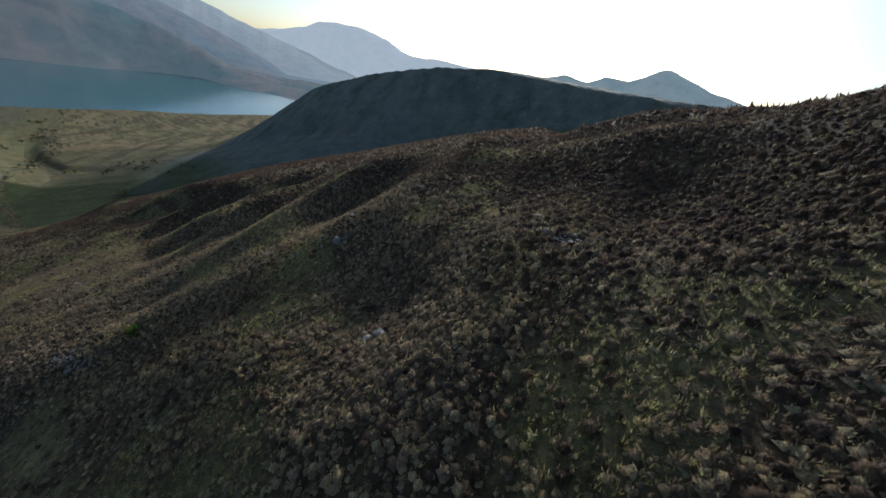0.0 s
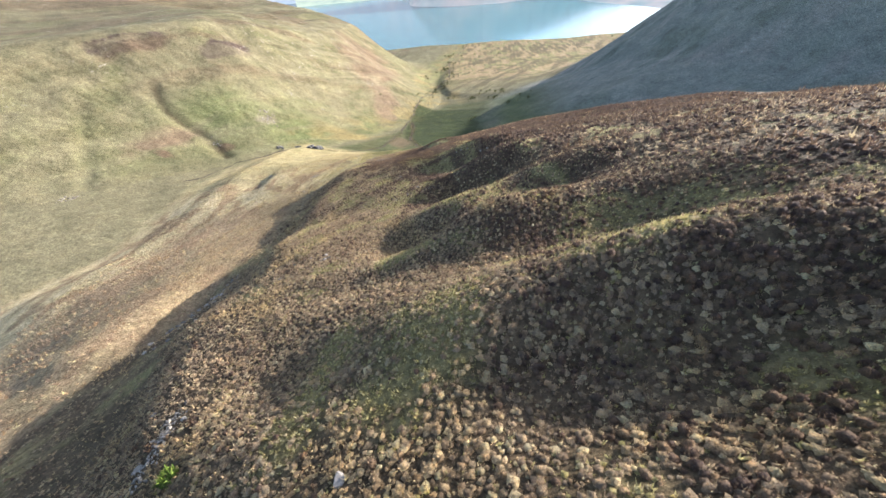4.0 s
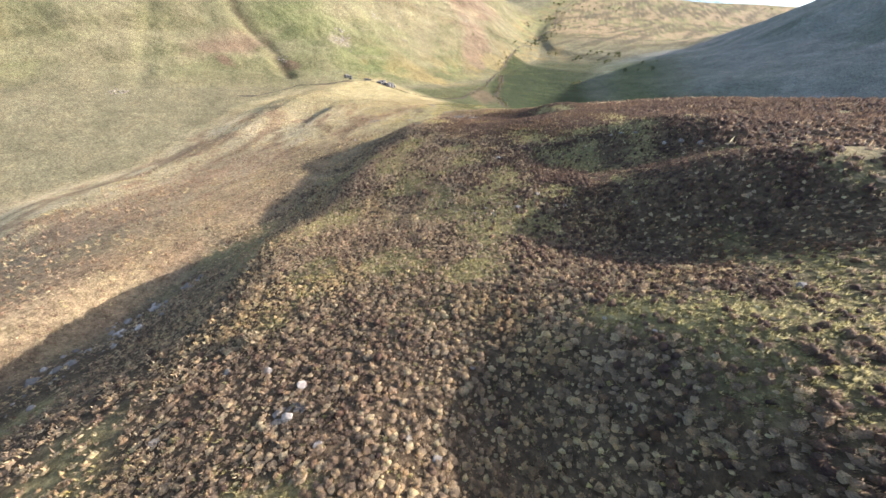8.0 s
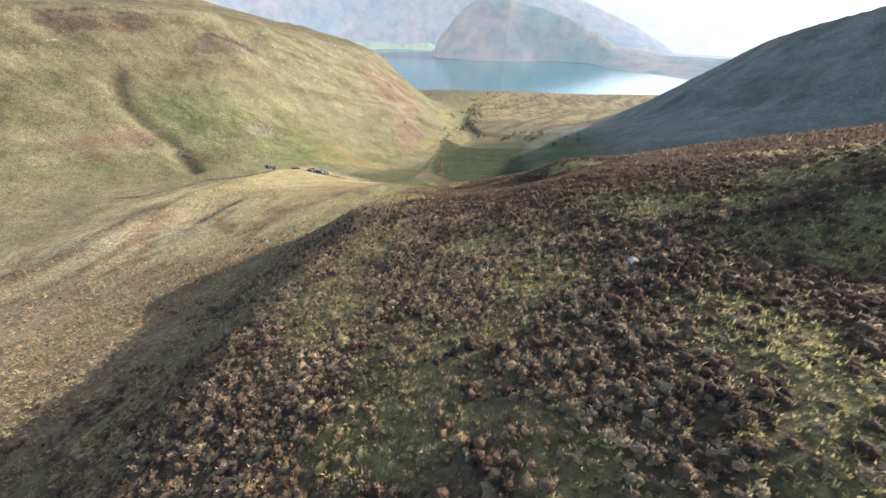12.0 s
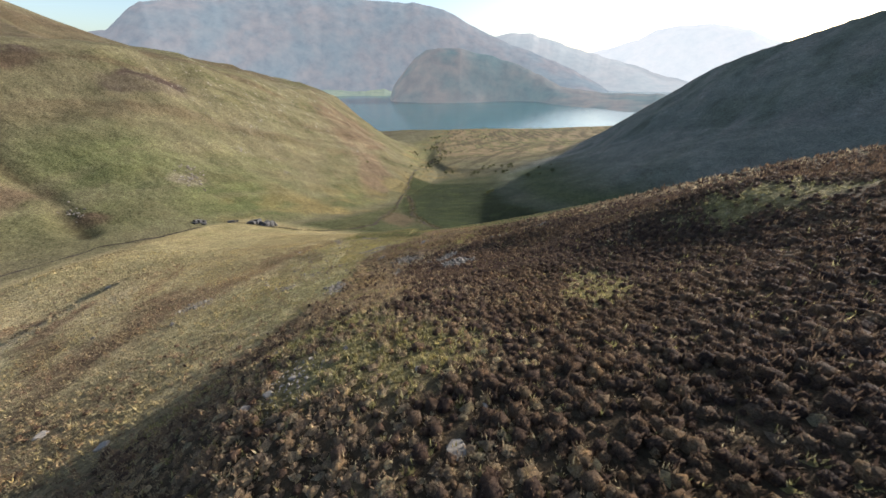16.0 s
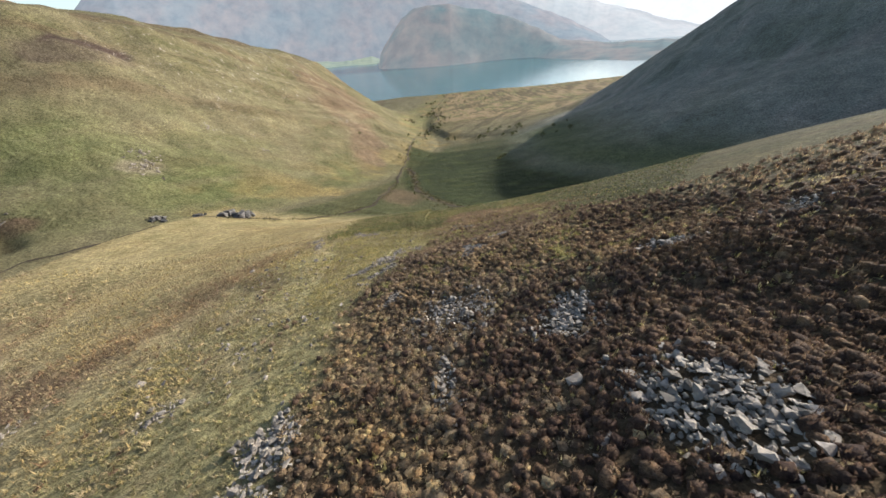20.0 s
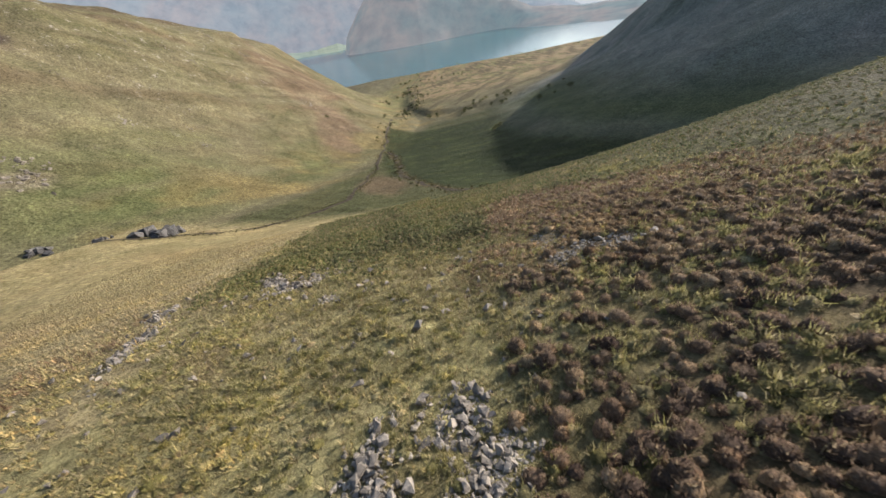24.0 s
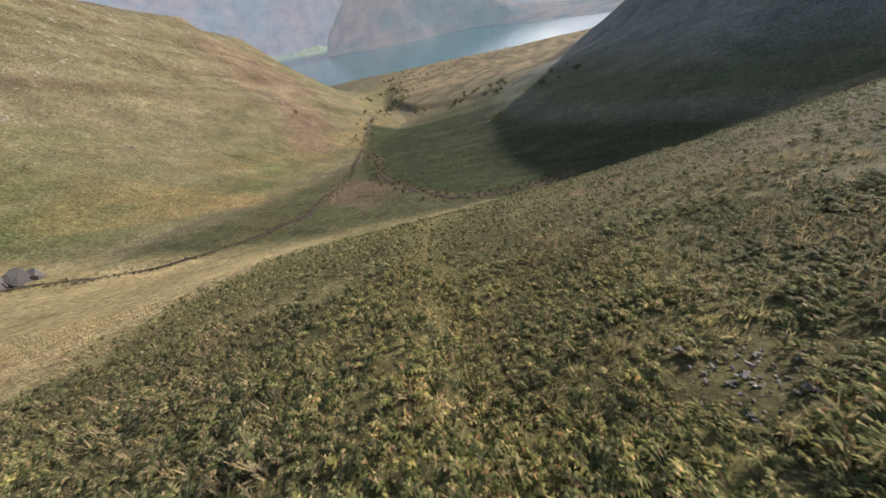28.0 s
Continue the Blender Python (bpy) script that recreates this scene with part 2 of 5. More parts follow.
# ---- what grows where, each from 0 to 1 ----
MOSS = [(11, 9, 2, 3), (-3, 4, 6, 3), (-5, 8, 4, 2), (25, -41, 4, 5), (25, -35, 3, 4), (8, -39, 4, 2), (2.5, -46, 1.5, 3), (27, -18, 5, 2.5),
        (16, -28, 2.5, 2.5), (-8, -20, 3, 2), (24, -47, 2, 5), (27, -61, 3, 3), (10, -64, 2, 2.5), (32, -21, 3, 2), (23, -83, 4, 2),
        (23, -90, 3, 2), (48, -72, 4, 2), (57, -99, 5, 1.5), (30, -48, 2, 4), (39, -110, 2, 2), (12, -20, 4, 2), (51, -129, 2.5, 1.5),
        (20, -48, 4, 3), (33, -42, 3, 3), (3, -50, 3, 5), (18, -61, 4, 2.5), (26, -14, 5, 2), (36, -18, 4, 2), (17, -27, 3, 3), (14, -32, 3, 2), (1, -31, 3, 2),
        (8, -35, 4, 4), (-12, -20, 2.5, 2), (-3, -53, 3, 2), (59, -98, 4, 2), (58, -131, 2.5, 2), (52, -136.5, 1.8, 1.6), (55, -134, 1.2, 1.8), (70, -125, 5, 4), (39, -123, 3, 4), (-4, -99, 4, 3),
        (13, 13, 2, 3), (31, 20, 6, 3), (-7, 21, 3, 2), (39, -66, 3, 2), (35, -28, 3, 2), (26, -53, 3, 3)]


GREY = "heap of loose grey slate stones among the heather"
PALE = "heap of pale angular slate stones on the grass"
# heaps of loose stones: x, y, half widths, turn, stones, their width
SCREE_UPPER = [
        (-14.2, 32.3, 1.8, 2.8, 113, 60, 0.53, PALE), (-40.3, 37.2, 3.2, 2.6, 141, 26, 0.56, PALE), (-24.2, 36.7, 1.2, 1.2, 126, 12, 0.38, PALE),
        (-4.7, 41.8, 3.6, 3.2, 87, 87, 0.45, GREY), (3.6, 30.2, 3.3, 3.3, 47, 112, 0.53, GREY), (1.6, 37.6, 2.2, 1.8, 69, 45, 0.47, GREY),
        (10.8, 43.2, 2.4, 1.5, 58, 27, 0.45, GREY), (-5.3, 34.6, 0.8, 2.8, 89, 37, 0.38, GREY), (2.9, 39.0, 1.6, 2.6, 60, 50, 0.46, GREY), (-9.8, 45.4, 1.0, 1.8, 70, 24, 0.36, GREY), (18.0, 42.5, 1.6, 2.4, 40, 24, 0.4, GREY)]
SCREE_LOWER = [
        (-8.7, 62.5, 0.9, 1.6, 50, 70, 0.27, PALE), (-11.5, 62.0, 0.5, 1.2, 30, 34, 0.30, PALE), (-12.9, 60.4, 0.9, 1.4, 35, 54, 0.31, PALE), (-12.6, 58.6, 1.5, 2.0, 60, 130, 0.34, PALE), (-11.4, 56.9, 1.1, 1.3, 10, 60, 0.35, PALE), (-9.6, 60.8, 0.5, 0.9, 50, 22, 0.30, PALE),
        (-14.4, 55.5, 0.8, 1.5, 40, 60, 0.32, PALE), (-16.0, 54.5, 0.6, 1.2, 35, 34, 0.30, PALE), (-11.3, 54.2, 0.8, 1.2, 60, 40, 0.38, PALE), (-12.9, 52.6, 0.5, 1.0, 40, 24, 0.38, PALE),
        (-27.2, 73.2, 0.9, 3.0, 110, 40, 0.38, PALE), (-18.7, 77.9, 3.6, 1.6, 106, 40, 0.43, PALE),
        (-1.4, 72.0, 3.0, 1.8, 72, 70, 0.27, GREY), (-29.9, 79.0, 1.6, 3.4, 121, 22, 0.49, PALE), (-21.2, 79.4, 1.2, 4.6, 129, 50, 0.41, PALE)]
SCREE_FOOT = [
        (-11.6, 63.2, 0.8, 1.5, 80, 36, 0.34, PALE), (-9.2, 64.0, 1.1, 1.4, 60, 46, 0.34, PALE), (-27.4, 74.6, 0.8, 2.6, 110, 30, 0.4, PALE),
        (-15.8, 74.1, 1.2, 1.1, 127, 30, 0.24, PALE), (-2.7, 75.1, 1.8, 1.8, 52, 50, 0.17, GREY), (-3.1, 71.4, 1.1, 1.3, 40, 30, 0.2, GREY),
        (-5.5, 3.1, 1.6, 2.8, 114, 24, 0.24, GREY),
        (18.8, -110.5, 1.3, 5.4, 110, 40, 0.42, PALE), (46.9, -147.4, 1.8, 1.0, 16, 20, 0.36, GREY), (-3.6, 97.9, 1.2, 1.6, 60, 18, 0.2, GREY)]
SLABS = [(-0.6, 57.3, 3.0, 1.7, 25, 34), (1.3, 56.3, 2.3, 1.3, 25, 24), (-3.2, 56.8, 1.0, 0.8, 25, 9), (-2.6, 54.8, 1.3, 1.1, 20, 14), (-1.6, 53.6, 2.2, 1.6, 25, 26), (-2.3, 52.3, 1.6, 1.1, 20, 14), (-4.1, 53.1, 0.6, 1.0, 20, 8),
         (-5.1, 49.1, 0.7, 1.8, -20, 18), (43.4, -123.6, 2.0, 1.2, 10, 10), (19.8, -78.4, 2.2, 1.0, 30, 10), (22.8, -26.4, 2.0, 0.9, 0, 7)]


def bare_at(x, y):
    """Where stones keep the plants away."""
    b = np.zeros(np.shape(x))
    for cx, cy, rx, ry, turn, *_ in SCREE_UPPER + SCREE_LOWER + SCREE_FOOT:
        b = np.maximum(b, mound(x, y, cx, cy, 0.66 * ry, 0.66 * rx, turn))
    for cx, cy, wide, deep, turn, _ in SLABS:
        b = np.maximum(b, mound(x, y, cx, cy, 0.55 * wide, 0.55 * deep, turn))
    return step(0.28, 0.62, b + 0.4 * fbm(x / 0.9, y / 0.9, 2, 62))


def heather_edge(y):
    return np.interp(y, (-170, -100, -60, -20, 0, 15, 30, 50, 57, 63, 70, 80, 95, 115), (-26, -22, -21, -22, -20, -17, -14, -13, -10.5, -7.5, -5, -2, 4, 13))


def moss_at(x, y):
    m = step(0.14, 0.5, fbm(x / 8.5, y / 8.5, 4, 31) + 0.12 * step(-105, -85, y) * step(12, -5, y) - 0.35 * step(8, 18, y) - 0.8 * mound(x, y, 13, 0, 11, 9)) * 0.9
    m = np.maximum(m, 0.7 * step(0.15, 0.5, fbm(x / 2.4, y / 2.4, 3, 35)) * step(38, 46, y))
    for cx, cy, rx, ry in MOSS:
        m = np.maximum(m, step(0.3, 0.9, mound(x, y, cx, cy, rx * 1.3, ry * 1.3) + 0.5 * fbm(x / 2.6, y / 2.6, 3, 7)))
    return m


def stripes(x, y):
    return fbm((x + 0.4 * y) / 6, (y - 0.4 * x) / 13, 4, 81)


def heather_at(x, y):
    h = step(-1.5, 2.0, x - heather_edge(y) + 3.0 * fbm(x / 5, y / 5, 3, 41))
    h = h * step(90, 75, y + 1.3 * np.clip(x, 0, 22) * step(45, 60, y) + 5 * fbm(x / 6, y / 6, 3, 42)) * (1 - 0.6 * step(58, 68, y) * step(1, -5, x)) * step(230, 170, x)
    thin = 0.4 * step(-58, -40, x + 6 * fbm(x / 12, y / 12, 2, 44)) * step(30, 5, y) * step(-0.35, 0.25, fbm(x / 6, y / 6, 3, 43))
    band = 0.45 * step(0.05, 0.3, -stripes(x, y)) * step(-80, -62, x) * step(-3, -9, x - heather_edge(y)) * step(-5, 15, y) * step(52, 40, y)
    return np.maximum(np.maximum(h * (1 - 0.8 * moss_at(x, y)), thin), band)


PALE_GAPS = [(-12.3, 95.4, 1.6, 0.9), (-18.5, 95.5, 2.4, 1.2), (-3.5, 99.5, 2.5, 0.8), (-9.0, 91.0, 1.2, 0.6)]


def bracken_at(x, y):
    green = step(74, 84, y + 0.12 * (x + 10) + 1.2 * np.clip(x - 4, 0, 20) + 4 * fbm(x / 6, y / 6, 3, 51)) * step(-34, -24, x + 0.12 * (y - 95) + 4 * fbm(x / 7, y / 7, 2, 52))
    for cx, cy, rx, ry in PALE_GAPS:
        green = green * (1 - mound(x, y, cx, cy, rx, ry))
    return green * step(110, 80, x) * step(175, 120, y) * (1 - 0.8 * step(0.3, 0.55, fbm(x / 5, y / 5, 3, 53)))


def dead_bracken_at(x, y):
    return step(0.05, 0.4, fbm(x / 9, y / 9, 3, 54) + 0.05 * (x + 3) + 0.5 * mound(x, y, -4, 89.5, 3.5, 3) + 0.6 * mound(x, y, 3, 77, 10, 6) + 0.5 * mound(x, y, -2.5, 83, 4, 4)) * step(66, 76, y) * step(20, 0, np.abs(x - 4) - 12) * np.maximum(step(95, 88, y + 1.2 * np.maximum(x - 2, 0)), mound(x, y, 1, 100.5, 6, 1.8))


def turf_at(x, y):
    """Pale grass to the left of the heather."""
    return step(2.0, -1.5, x - heather_edge(y) + 3.0 * fbm(x / 5, y / 5, 3, 41)) * (1 - bracken_at(x, y))


def blend(a, b, amount):
    return a * (1 - amount[..., None]) + np.array(b) * amount[..., None]


# the becks as they show: x, y
SIDE_BECK = ((-33, 309), (-27, 280), (-24, 252), (-20, 219), (-10, 197), (1, 181), (11, 178), (24, 180), (40, 186))
MAIN_BECK = ((-168, 82), (-160, 92), (-150, 120), (-125, 148), (-102, 156), (-68, 160), (-58, 169), (-49, 178), (-43, 186), (-38, 215), (-37, 250), (-39, 290), (-38, 317), (-34, 400),
             (-22, 496), (0, 605), (-10, 760), (5, 850), (40, 1100))


def terrace2(x, y):
    """Streaks of dark rushes on the valley floor."""
    return fbm((0.9 * x + 0.45 * y) / 60, (0.9 * y - 0.45 * x) / 12, 3, 79)


def brown_strip(x, y):
    """A strip of rusty growth across the pale grass."""
    return line_near(x + 2.5 * fbm(x / 6, y / 6, 3, 83), y, ((-50, 22), (-47, 32), (-42, 47), (-39, 60), (-33, 74)), 4.2)


def tint(x, y):
    """The base colour of the ground cover, with haze put into the shaded fell's."""
    d, _ = to_beck(x, y)
    n1, n2, n3 = fbm(x / 60, y / 60, 4, 71), fbm(x / 18, y / 18, 4, 72), fbm(x / 5, y / 5, 3, 73)
    c = np.zeros((*np.shape(x), 3)) + np.array((0.155, 0.137, 0.08))
    # the sunlit fell beyond the beck: green and straw, with dark heather patches
    c = blend(c, (0.128, 0.12, 0.062), step(-0.2, 0.25, n1 + 0.3 * n2) * step(-10, 20, d))
    green = np.maximum(mound(x, y, -182, 175, 40, 26, 30), np.maximum(mound(x, y, -120, 190, 40, 40), mound(x, y, -60, 240, 30, 50)))
    c = blend(c, (0.105, 0.118, 0.047), np.clip(green + 0.4 * n2, 0, 1) * 0.8 * step(-5, 15, d))
    rust = np.maximum(mound(x, y, -205, 127, 25, 9, 55), np.maximum(mound(x, y, -112, 450, 42, 120, 12), 0.9 * mound(x, y, -72, 340, 18, 70, 10)))
    c = blend(c, (0.165, 0.128, 0.08), step(280, 420, d) * step(620, 480, y) * (0.75 + 0.25 * n2))
    c = blend(c, (0.145, 0.1, 0.068), 0.8 * step(0.2, 0.7, rust + 0.45 * n2 + 0.2 * n3))
    c = blend(c, (0.12, 0.075, 0.052), 0.8 * step(0.35, 0.6, np.maximum(mound(x, y, -167, 137, 9, 5, 30), mound(x, y, -199, 110, 7, 4)) + 0.2 * n3))
    dark = np.maximum(mound(x, y, -201, 240, 30, 9, 67), mound(x, y, -254, 193, 36, 9, 48))
    c = blend(c, (0.07, 0.05, 0.042), step(0.35, 0.5, dark + 0.22 * n2 + 0.1 * n3))
    c = blend(c, (0.07, 0.06, 0.034), 0.95 * line_near(x + 2 * n2, y, GULLY, 3.2))
    c = blend(c, (0.235, 0.195, 0.145), 0.7 * step(0.5, 0.7, mound(x, y, -150, 184, 12, 6, 45) + 0.25 * n3))
    terrace = fbm((0.8 * x - 0.6 * y) / 7, (0.6 * x + 0.8 * y) / 70, 4, 77)
    c = blend(c, (0.09, 0.08, 0.04), 0.5 * step(0.1, 0.5, terrace) * step(0, 20, d))
    ledges = fbm((0.85 * x - 0.5 * y) / 3.5, (0.5 * x + 0.85 * y) / 40, 3, 76)
    c = blend(c, (0.10, 0.075, 0.048), 0.35 * step(0.15, 0.5, ledges + 0.3 * n1) * step(25, 60, d) * step(180, 300, y + 0.5 * d))
    c = c * (1 - 0.1 * step(60, 130, d))[..., None]
    c = blend(c, (0.215, 0.187, 0.12), 0.45 * step(0.2, 0.5, -ledges + 0.3 * mound(x, y, -150, 350, 70, 90)) * step(40, 80, d) * step(200, 320, y + 0.3 * d))
    c = blend(c, (0.19, 0.165, 0.096), 0.5 * step(0.1, 0.5, -terrace) * step(0, 20, d))
    bands = fbm((0.8 * x - 0.6 * y) / 15, (0.6 * x + 0.8 * y) / 130, 4, 74)
    c = blend(c, (0.105, 0.077, 0.048), 0.7 * step(0.12, 0.34, bands + 0.12 * n3) * step(70, 120, d))
    c = blend(c, (0.195, 0.17, 0.105), 0.5 * step(0.2, 0.5, -bands + 0.15 * n2) * step(90, 140, d))
    # the floor
    floor = step(60, 10, np.abs(d)) * step(140, 180, y)
    c = blend(c, (0.24, 0.18, 0.075), 0.6 * floor * step(0.1, -0.3, n2))
    c = blend(c, (0.34, 0.235, 0.13), step(480, 620, y) * step(5, -30, d) * (0.7 + 0.3 * n2))
    c = blend(c, (0.17, 0.16, 0.07), step(-0.1, 0.25, n2 + 0.4 * n1) * step(430, 600, y) * step(60, 20, d) * 0.85)
    c = blend(c, (0.07, 0.075, 0.033), step(-2, -16, d) * step(130, 150, y) * step(440, 385, y + 10 * n2) * (0.85 + 0.15 * n2))
    c = blend(c, (0.11, 0.095, 0.045), step(-2, -16, d) * step(380, 430, y) * step(0.1, 0.4, terrace2(x, y)) * 0.8)
    streaks = fbm((x - 0.55 * y) / 9, (0.55 * x + y) / 90, 4, 85)
    c = blend(c, (0.10, 0.085, 0.048), 0.85 * step(0.05, 0.3, streaks) * step(470, 500, y + 0.5 * x) * step(-4, -25, d))
    c = blend(c, (0.13, 0.095, 0.058), 0.85 * step(0.3, 0.7, mound(x, y, -30, 208, 13, 26, 20) + 0.2 * n3))
    # the bracken field in the bend of the beck
    plot = step(-39, -33, x + 0.12 * (310 - y) * step(310, 200, y) * -1 + 2 * n3) * step(110, 80, x) * step(184, 192, y + 1.2 * x + 3 * n2) * step(378, 366, y + 0.45 * x + 4 * n2)
    c = blend(c, (0.034, 0.044, 0.016), plot * (0.9 + 0.1 * n3))
    c = blend(c, (0.075, 0.085, 0.03), 0.5 * plot * step(0.15, 0.5, fbm(x / 14, y / 5, 3, 86)))
    c = blend(c, (0.19, 0.12, 0.085), 0.45 * line_near(x + 2.5 * n3, y + 2 * n2, SIDE_BECK, 1.8))
    # the shaded fell, its base colours lifted to paint in the haze before it
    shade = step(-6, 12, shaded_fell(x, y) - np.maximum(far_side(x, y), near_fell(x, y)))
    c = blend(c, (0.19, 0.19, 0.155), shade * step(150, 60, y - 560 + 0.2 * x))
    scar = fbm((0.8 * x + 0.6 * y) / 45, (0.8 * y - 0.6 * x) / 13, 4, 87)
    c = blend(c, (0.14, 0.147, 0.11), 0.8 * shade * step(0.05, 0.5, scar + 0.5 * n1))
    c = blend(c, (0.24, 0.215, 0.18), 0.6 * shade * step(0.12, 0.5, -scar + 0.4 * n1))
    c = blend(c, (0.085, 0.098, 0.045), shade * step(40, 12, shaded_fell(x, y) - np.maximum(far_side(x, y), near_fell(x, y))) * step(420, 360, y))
    # the near fellside
    near = step(-4, 4, near_fell(x, y) - far_side(x, y)) * (1 - shade)
    turf = blend(c, (0.38, 0.31, 0.17), near)
    streak = stripes(x, y)
    turf = blend(turf, (0.40, 0.325, 0.195), near * step(0.0, 0.35, streak) * step(-35, -60, x))
    turf = blend(turf, (0.25, 0.172, 0.10), near * step(0.05, 0.3, -streak + 0.2 * n3) * 0.9)
    turf = blend(turf, (0.34, 0.30, 0.148), near * step(10, 30, y) * step(-40, -26, x) * step(-0.35, 0.1, n3) * 0.9)
    turf = blend(turf, (0.25, 0.175, 0.105), near * step(-108, -80, x) * step(24, -4, y + 7 * n2) * np.clip(0.65 + 0.4 * n3 + 0.5 * streak, 0, 1))
    turf = blend(turf, (0.19, 0.125, 0.076), near * 0.9 * brown_strip(x, y))
    turf = blend(turf, (0.42, 0.35, 0.22), near * 0.9 * line_near(x + 0.8 * n3, y, ((-40, 80), (-37, 90), (-35, 98), (-32.5, 104), (-27, 107), (-20, 108)), 1.7))
    right = near * step(6, 24, x)
    turf = blend(turf, (0.125, 0.112, 0.053), right)
    turf = blend(turf, (0.27, 0.225, 0.108), near * 0.75 * step(45, 70, y) * step(-30, -45, x))
    h, m, b = heather_at(x, y), moss_at(x, y), bracken_at(x, y)
    inside = near * step(-1.5, 2, x - heather_edge(y)) * step(125, 95, y)
    turf = blend(turf, (0.28, 0.235, 0.105), inside * m)
    turf = blend(turf, (0.115, 0.082, 0.05), near * h)
    turf = blend(turf, (0.105, 0.095, 0.042), near * b * 0.9)
    turf = blend(turf, (0.16, 0.11, 0.06), near * dead_bracken_at(x, y) * 0.8)
    turf = blend(turf, (0.15, 0.14, 0.06), near * step(70, 92, y + 0.4 * np.clip(x, 0, 45)) * step(-40, -20, x) * 0.7)
    turf = blend(turf, (0.19, 0.13, 0.07), near * step(62, 80, y + 0.4 * np.clip(x, 0, 45)) * step(-5, 5, x) * step(0.0, 0.4, fbm(x / 9, y / 9, 3, 54)) * 0.7)
    turf = blend(turf, (0.085, 0.08, 0.037), right * step(48, 62, y) * (0.8 + 0.2 * n3))
    return np.clip(turf * (1 + 0.14 * n2 + 0.18 * n3)[..., None], 0.02, 0.8)


# ---- the ground: one sheet, fine along the flight, coarse far out ----
def spread(fine_a, fine_b, pitch, far, level=0.0):
    """Coordinates that are even between the fine limits and widen outwards."""
    mid = np.arange(fine_a, fine_b + 0.01, pitch)
    out = [0.0]
    gap = pitch
    while out[-1] < far:
        gap = min(gap * 1.055, 3.2) if out[-1] < level else gap * 1.055
        out.append(out[-1] + gap)
    out = np.array(out[1:])
    return np.concatenate([fine_a - out[::-1], mid, fine_b + out])


def sheet(name, x, y, z, mat, smooth=True):
    """A mesh from a grid of heights."""
    ny, nx = z.shape
    co = np.stack([x, y, z], -1).reshape(-1, 3)
    i = np.arange(ny * nx).reshape(ny, nx)
    quads = np.stack([i[:-1, :-1], i[:-1, 1:], i[1:, 1:], i[1:, :-1]], -1).reshape(-1, 4)
    return solid(name, co, quads, mat, smooth)


def solid(name, co, faces, mat, smooth=True):
    """A mesh object from arrays of places and equal-sided faces."""
    me = bpy.data.meshes.new(name)
    n, k = faces.shape
    me.vertices.add(len(co))
    me.vertices.foreach_set("co", np.asarray(co, np.float32).ravel())
    me.loops.add(n * k)
    me.loops.foreach_set("vertex_index", faces.astype(np.int32).ravel())
    me.polygons.add(n)
    me.polygons.foreach_set("loop_start", np.arange(0, n * k, k, dtype=np.int32))
    me.polygons.foreach_set("use_smooth", np.full(n, smooth))
    me.update(calc_edges=True)
    me.materials.append(mat)
    return new(name, me)


gx, gy = np.meshgrid(spread(-70, 95, 1.2, 4300, 210), spread(-170, 190, 1.2, 4300, 240))
gz = land(gx, gy)
# tussocks in the grass
gz = gz + 0.16 * fbm(gx / 2.2, gy / 2.2, 3, 91) * step(400, 150, np.abs(gx) + np.abs(gy - 20)) + 1.2 * fbm(gx / 30, gy / 30, 3, 92) * step(60, 110, np.abs(gx - 15))
gmat, tree, bsdf = material("moor", 0.95, 0.08)
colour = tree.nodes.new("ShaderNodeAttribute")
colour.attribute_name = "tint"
colour_far = tree.nodes.new("ShaderNodeAttribute")
colour_far.attribute_name = "crag"
patch = ramp(tree, noise_tex(tree, 0.35, 6, 0.7), [(0.25, (0.7, 0.68, 0.63)), (0.5, (0.96, 0.96, 0.96)), (0.78, (1.3, 1.28, 1.22))])
tuft = ramp(tree, noise_tex(tree, 1.3, 4, 0.7), [(0.32, (0.48, 0.46, 0.43)), (0.52, (1.0, 1.0, 1.0)), (0.7, (1.48, 1.46, 1.4))])
fleck = ramp(tree, noise_tex(tree, 5.0, 5, 0.75), [(0.3, (0.68, 0.68, 0.66)), (0.55, (1.0, 1.0, 1.0)), (0.75, (1.32, 1.3, 1.26))])
broad = ramp(tree, noise_tex(tree, 0.06, 5, 0.65), [(0.3, (0.78, 0.8, 0.76)), (0.5, (0.99, 0.99, 0.97)), (0.72, (1.2, 1.15, 1.1))])
patch = mix(tree, 1.0, patch, broad, "MULTIPLY")
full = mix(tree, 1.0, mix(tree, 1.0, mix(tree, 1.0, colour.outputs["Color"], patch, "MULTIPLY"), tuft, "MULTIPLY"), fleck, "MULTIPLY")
fine = ramp(tree, noise_tex(tree, 17.0, 4, 0.75), [(0.34, (0.72, 0.71, 0.68)), (0.52, (1.0, 1.0, 1.0)), (0.7, (1.28, 1.26, 1.22))])
rock = ramp(tree, noise_tex(tree, 0.22, 9, 0.78), [(0.575, (0, 0, 0)), (0.64, (1, 1, 1))])
rock = mix(tree, 1.0, rock, colour_far.outputs["Color"], "MULTIPLY")
paint(tree, bsdf, mix(tree, rock, mix(tree, 1.0, full, fine, "MULTIPLY"), (0.28, 0.245, 0.2)))
hills = node(tree, "ShaderNodeMath", )
hills.operation = "MULTIPLY_ADD"
tree.links.new(noise_tex(tree, 0.14, 6, 0.65), hills.inputs[0])
hills.inputs[1].default_value = 2.6
tree.links.new(noise_tex(tree, 2.5, 8, 0.75), hills.inputs[2])
bump(tree, bsdf, hills.outputs[0], 0.55, 0.9)
ground = tagged(sheet("ground", gx, gy, gz, gmat), "rough moorland ground of heather, moss and pale grass", "ground", kind="structure")
tints = np.ones((*gx.shape, 4), np.float32)
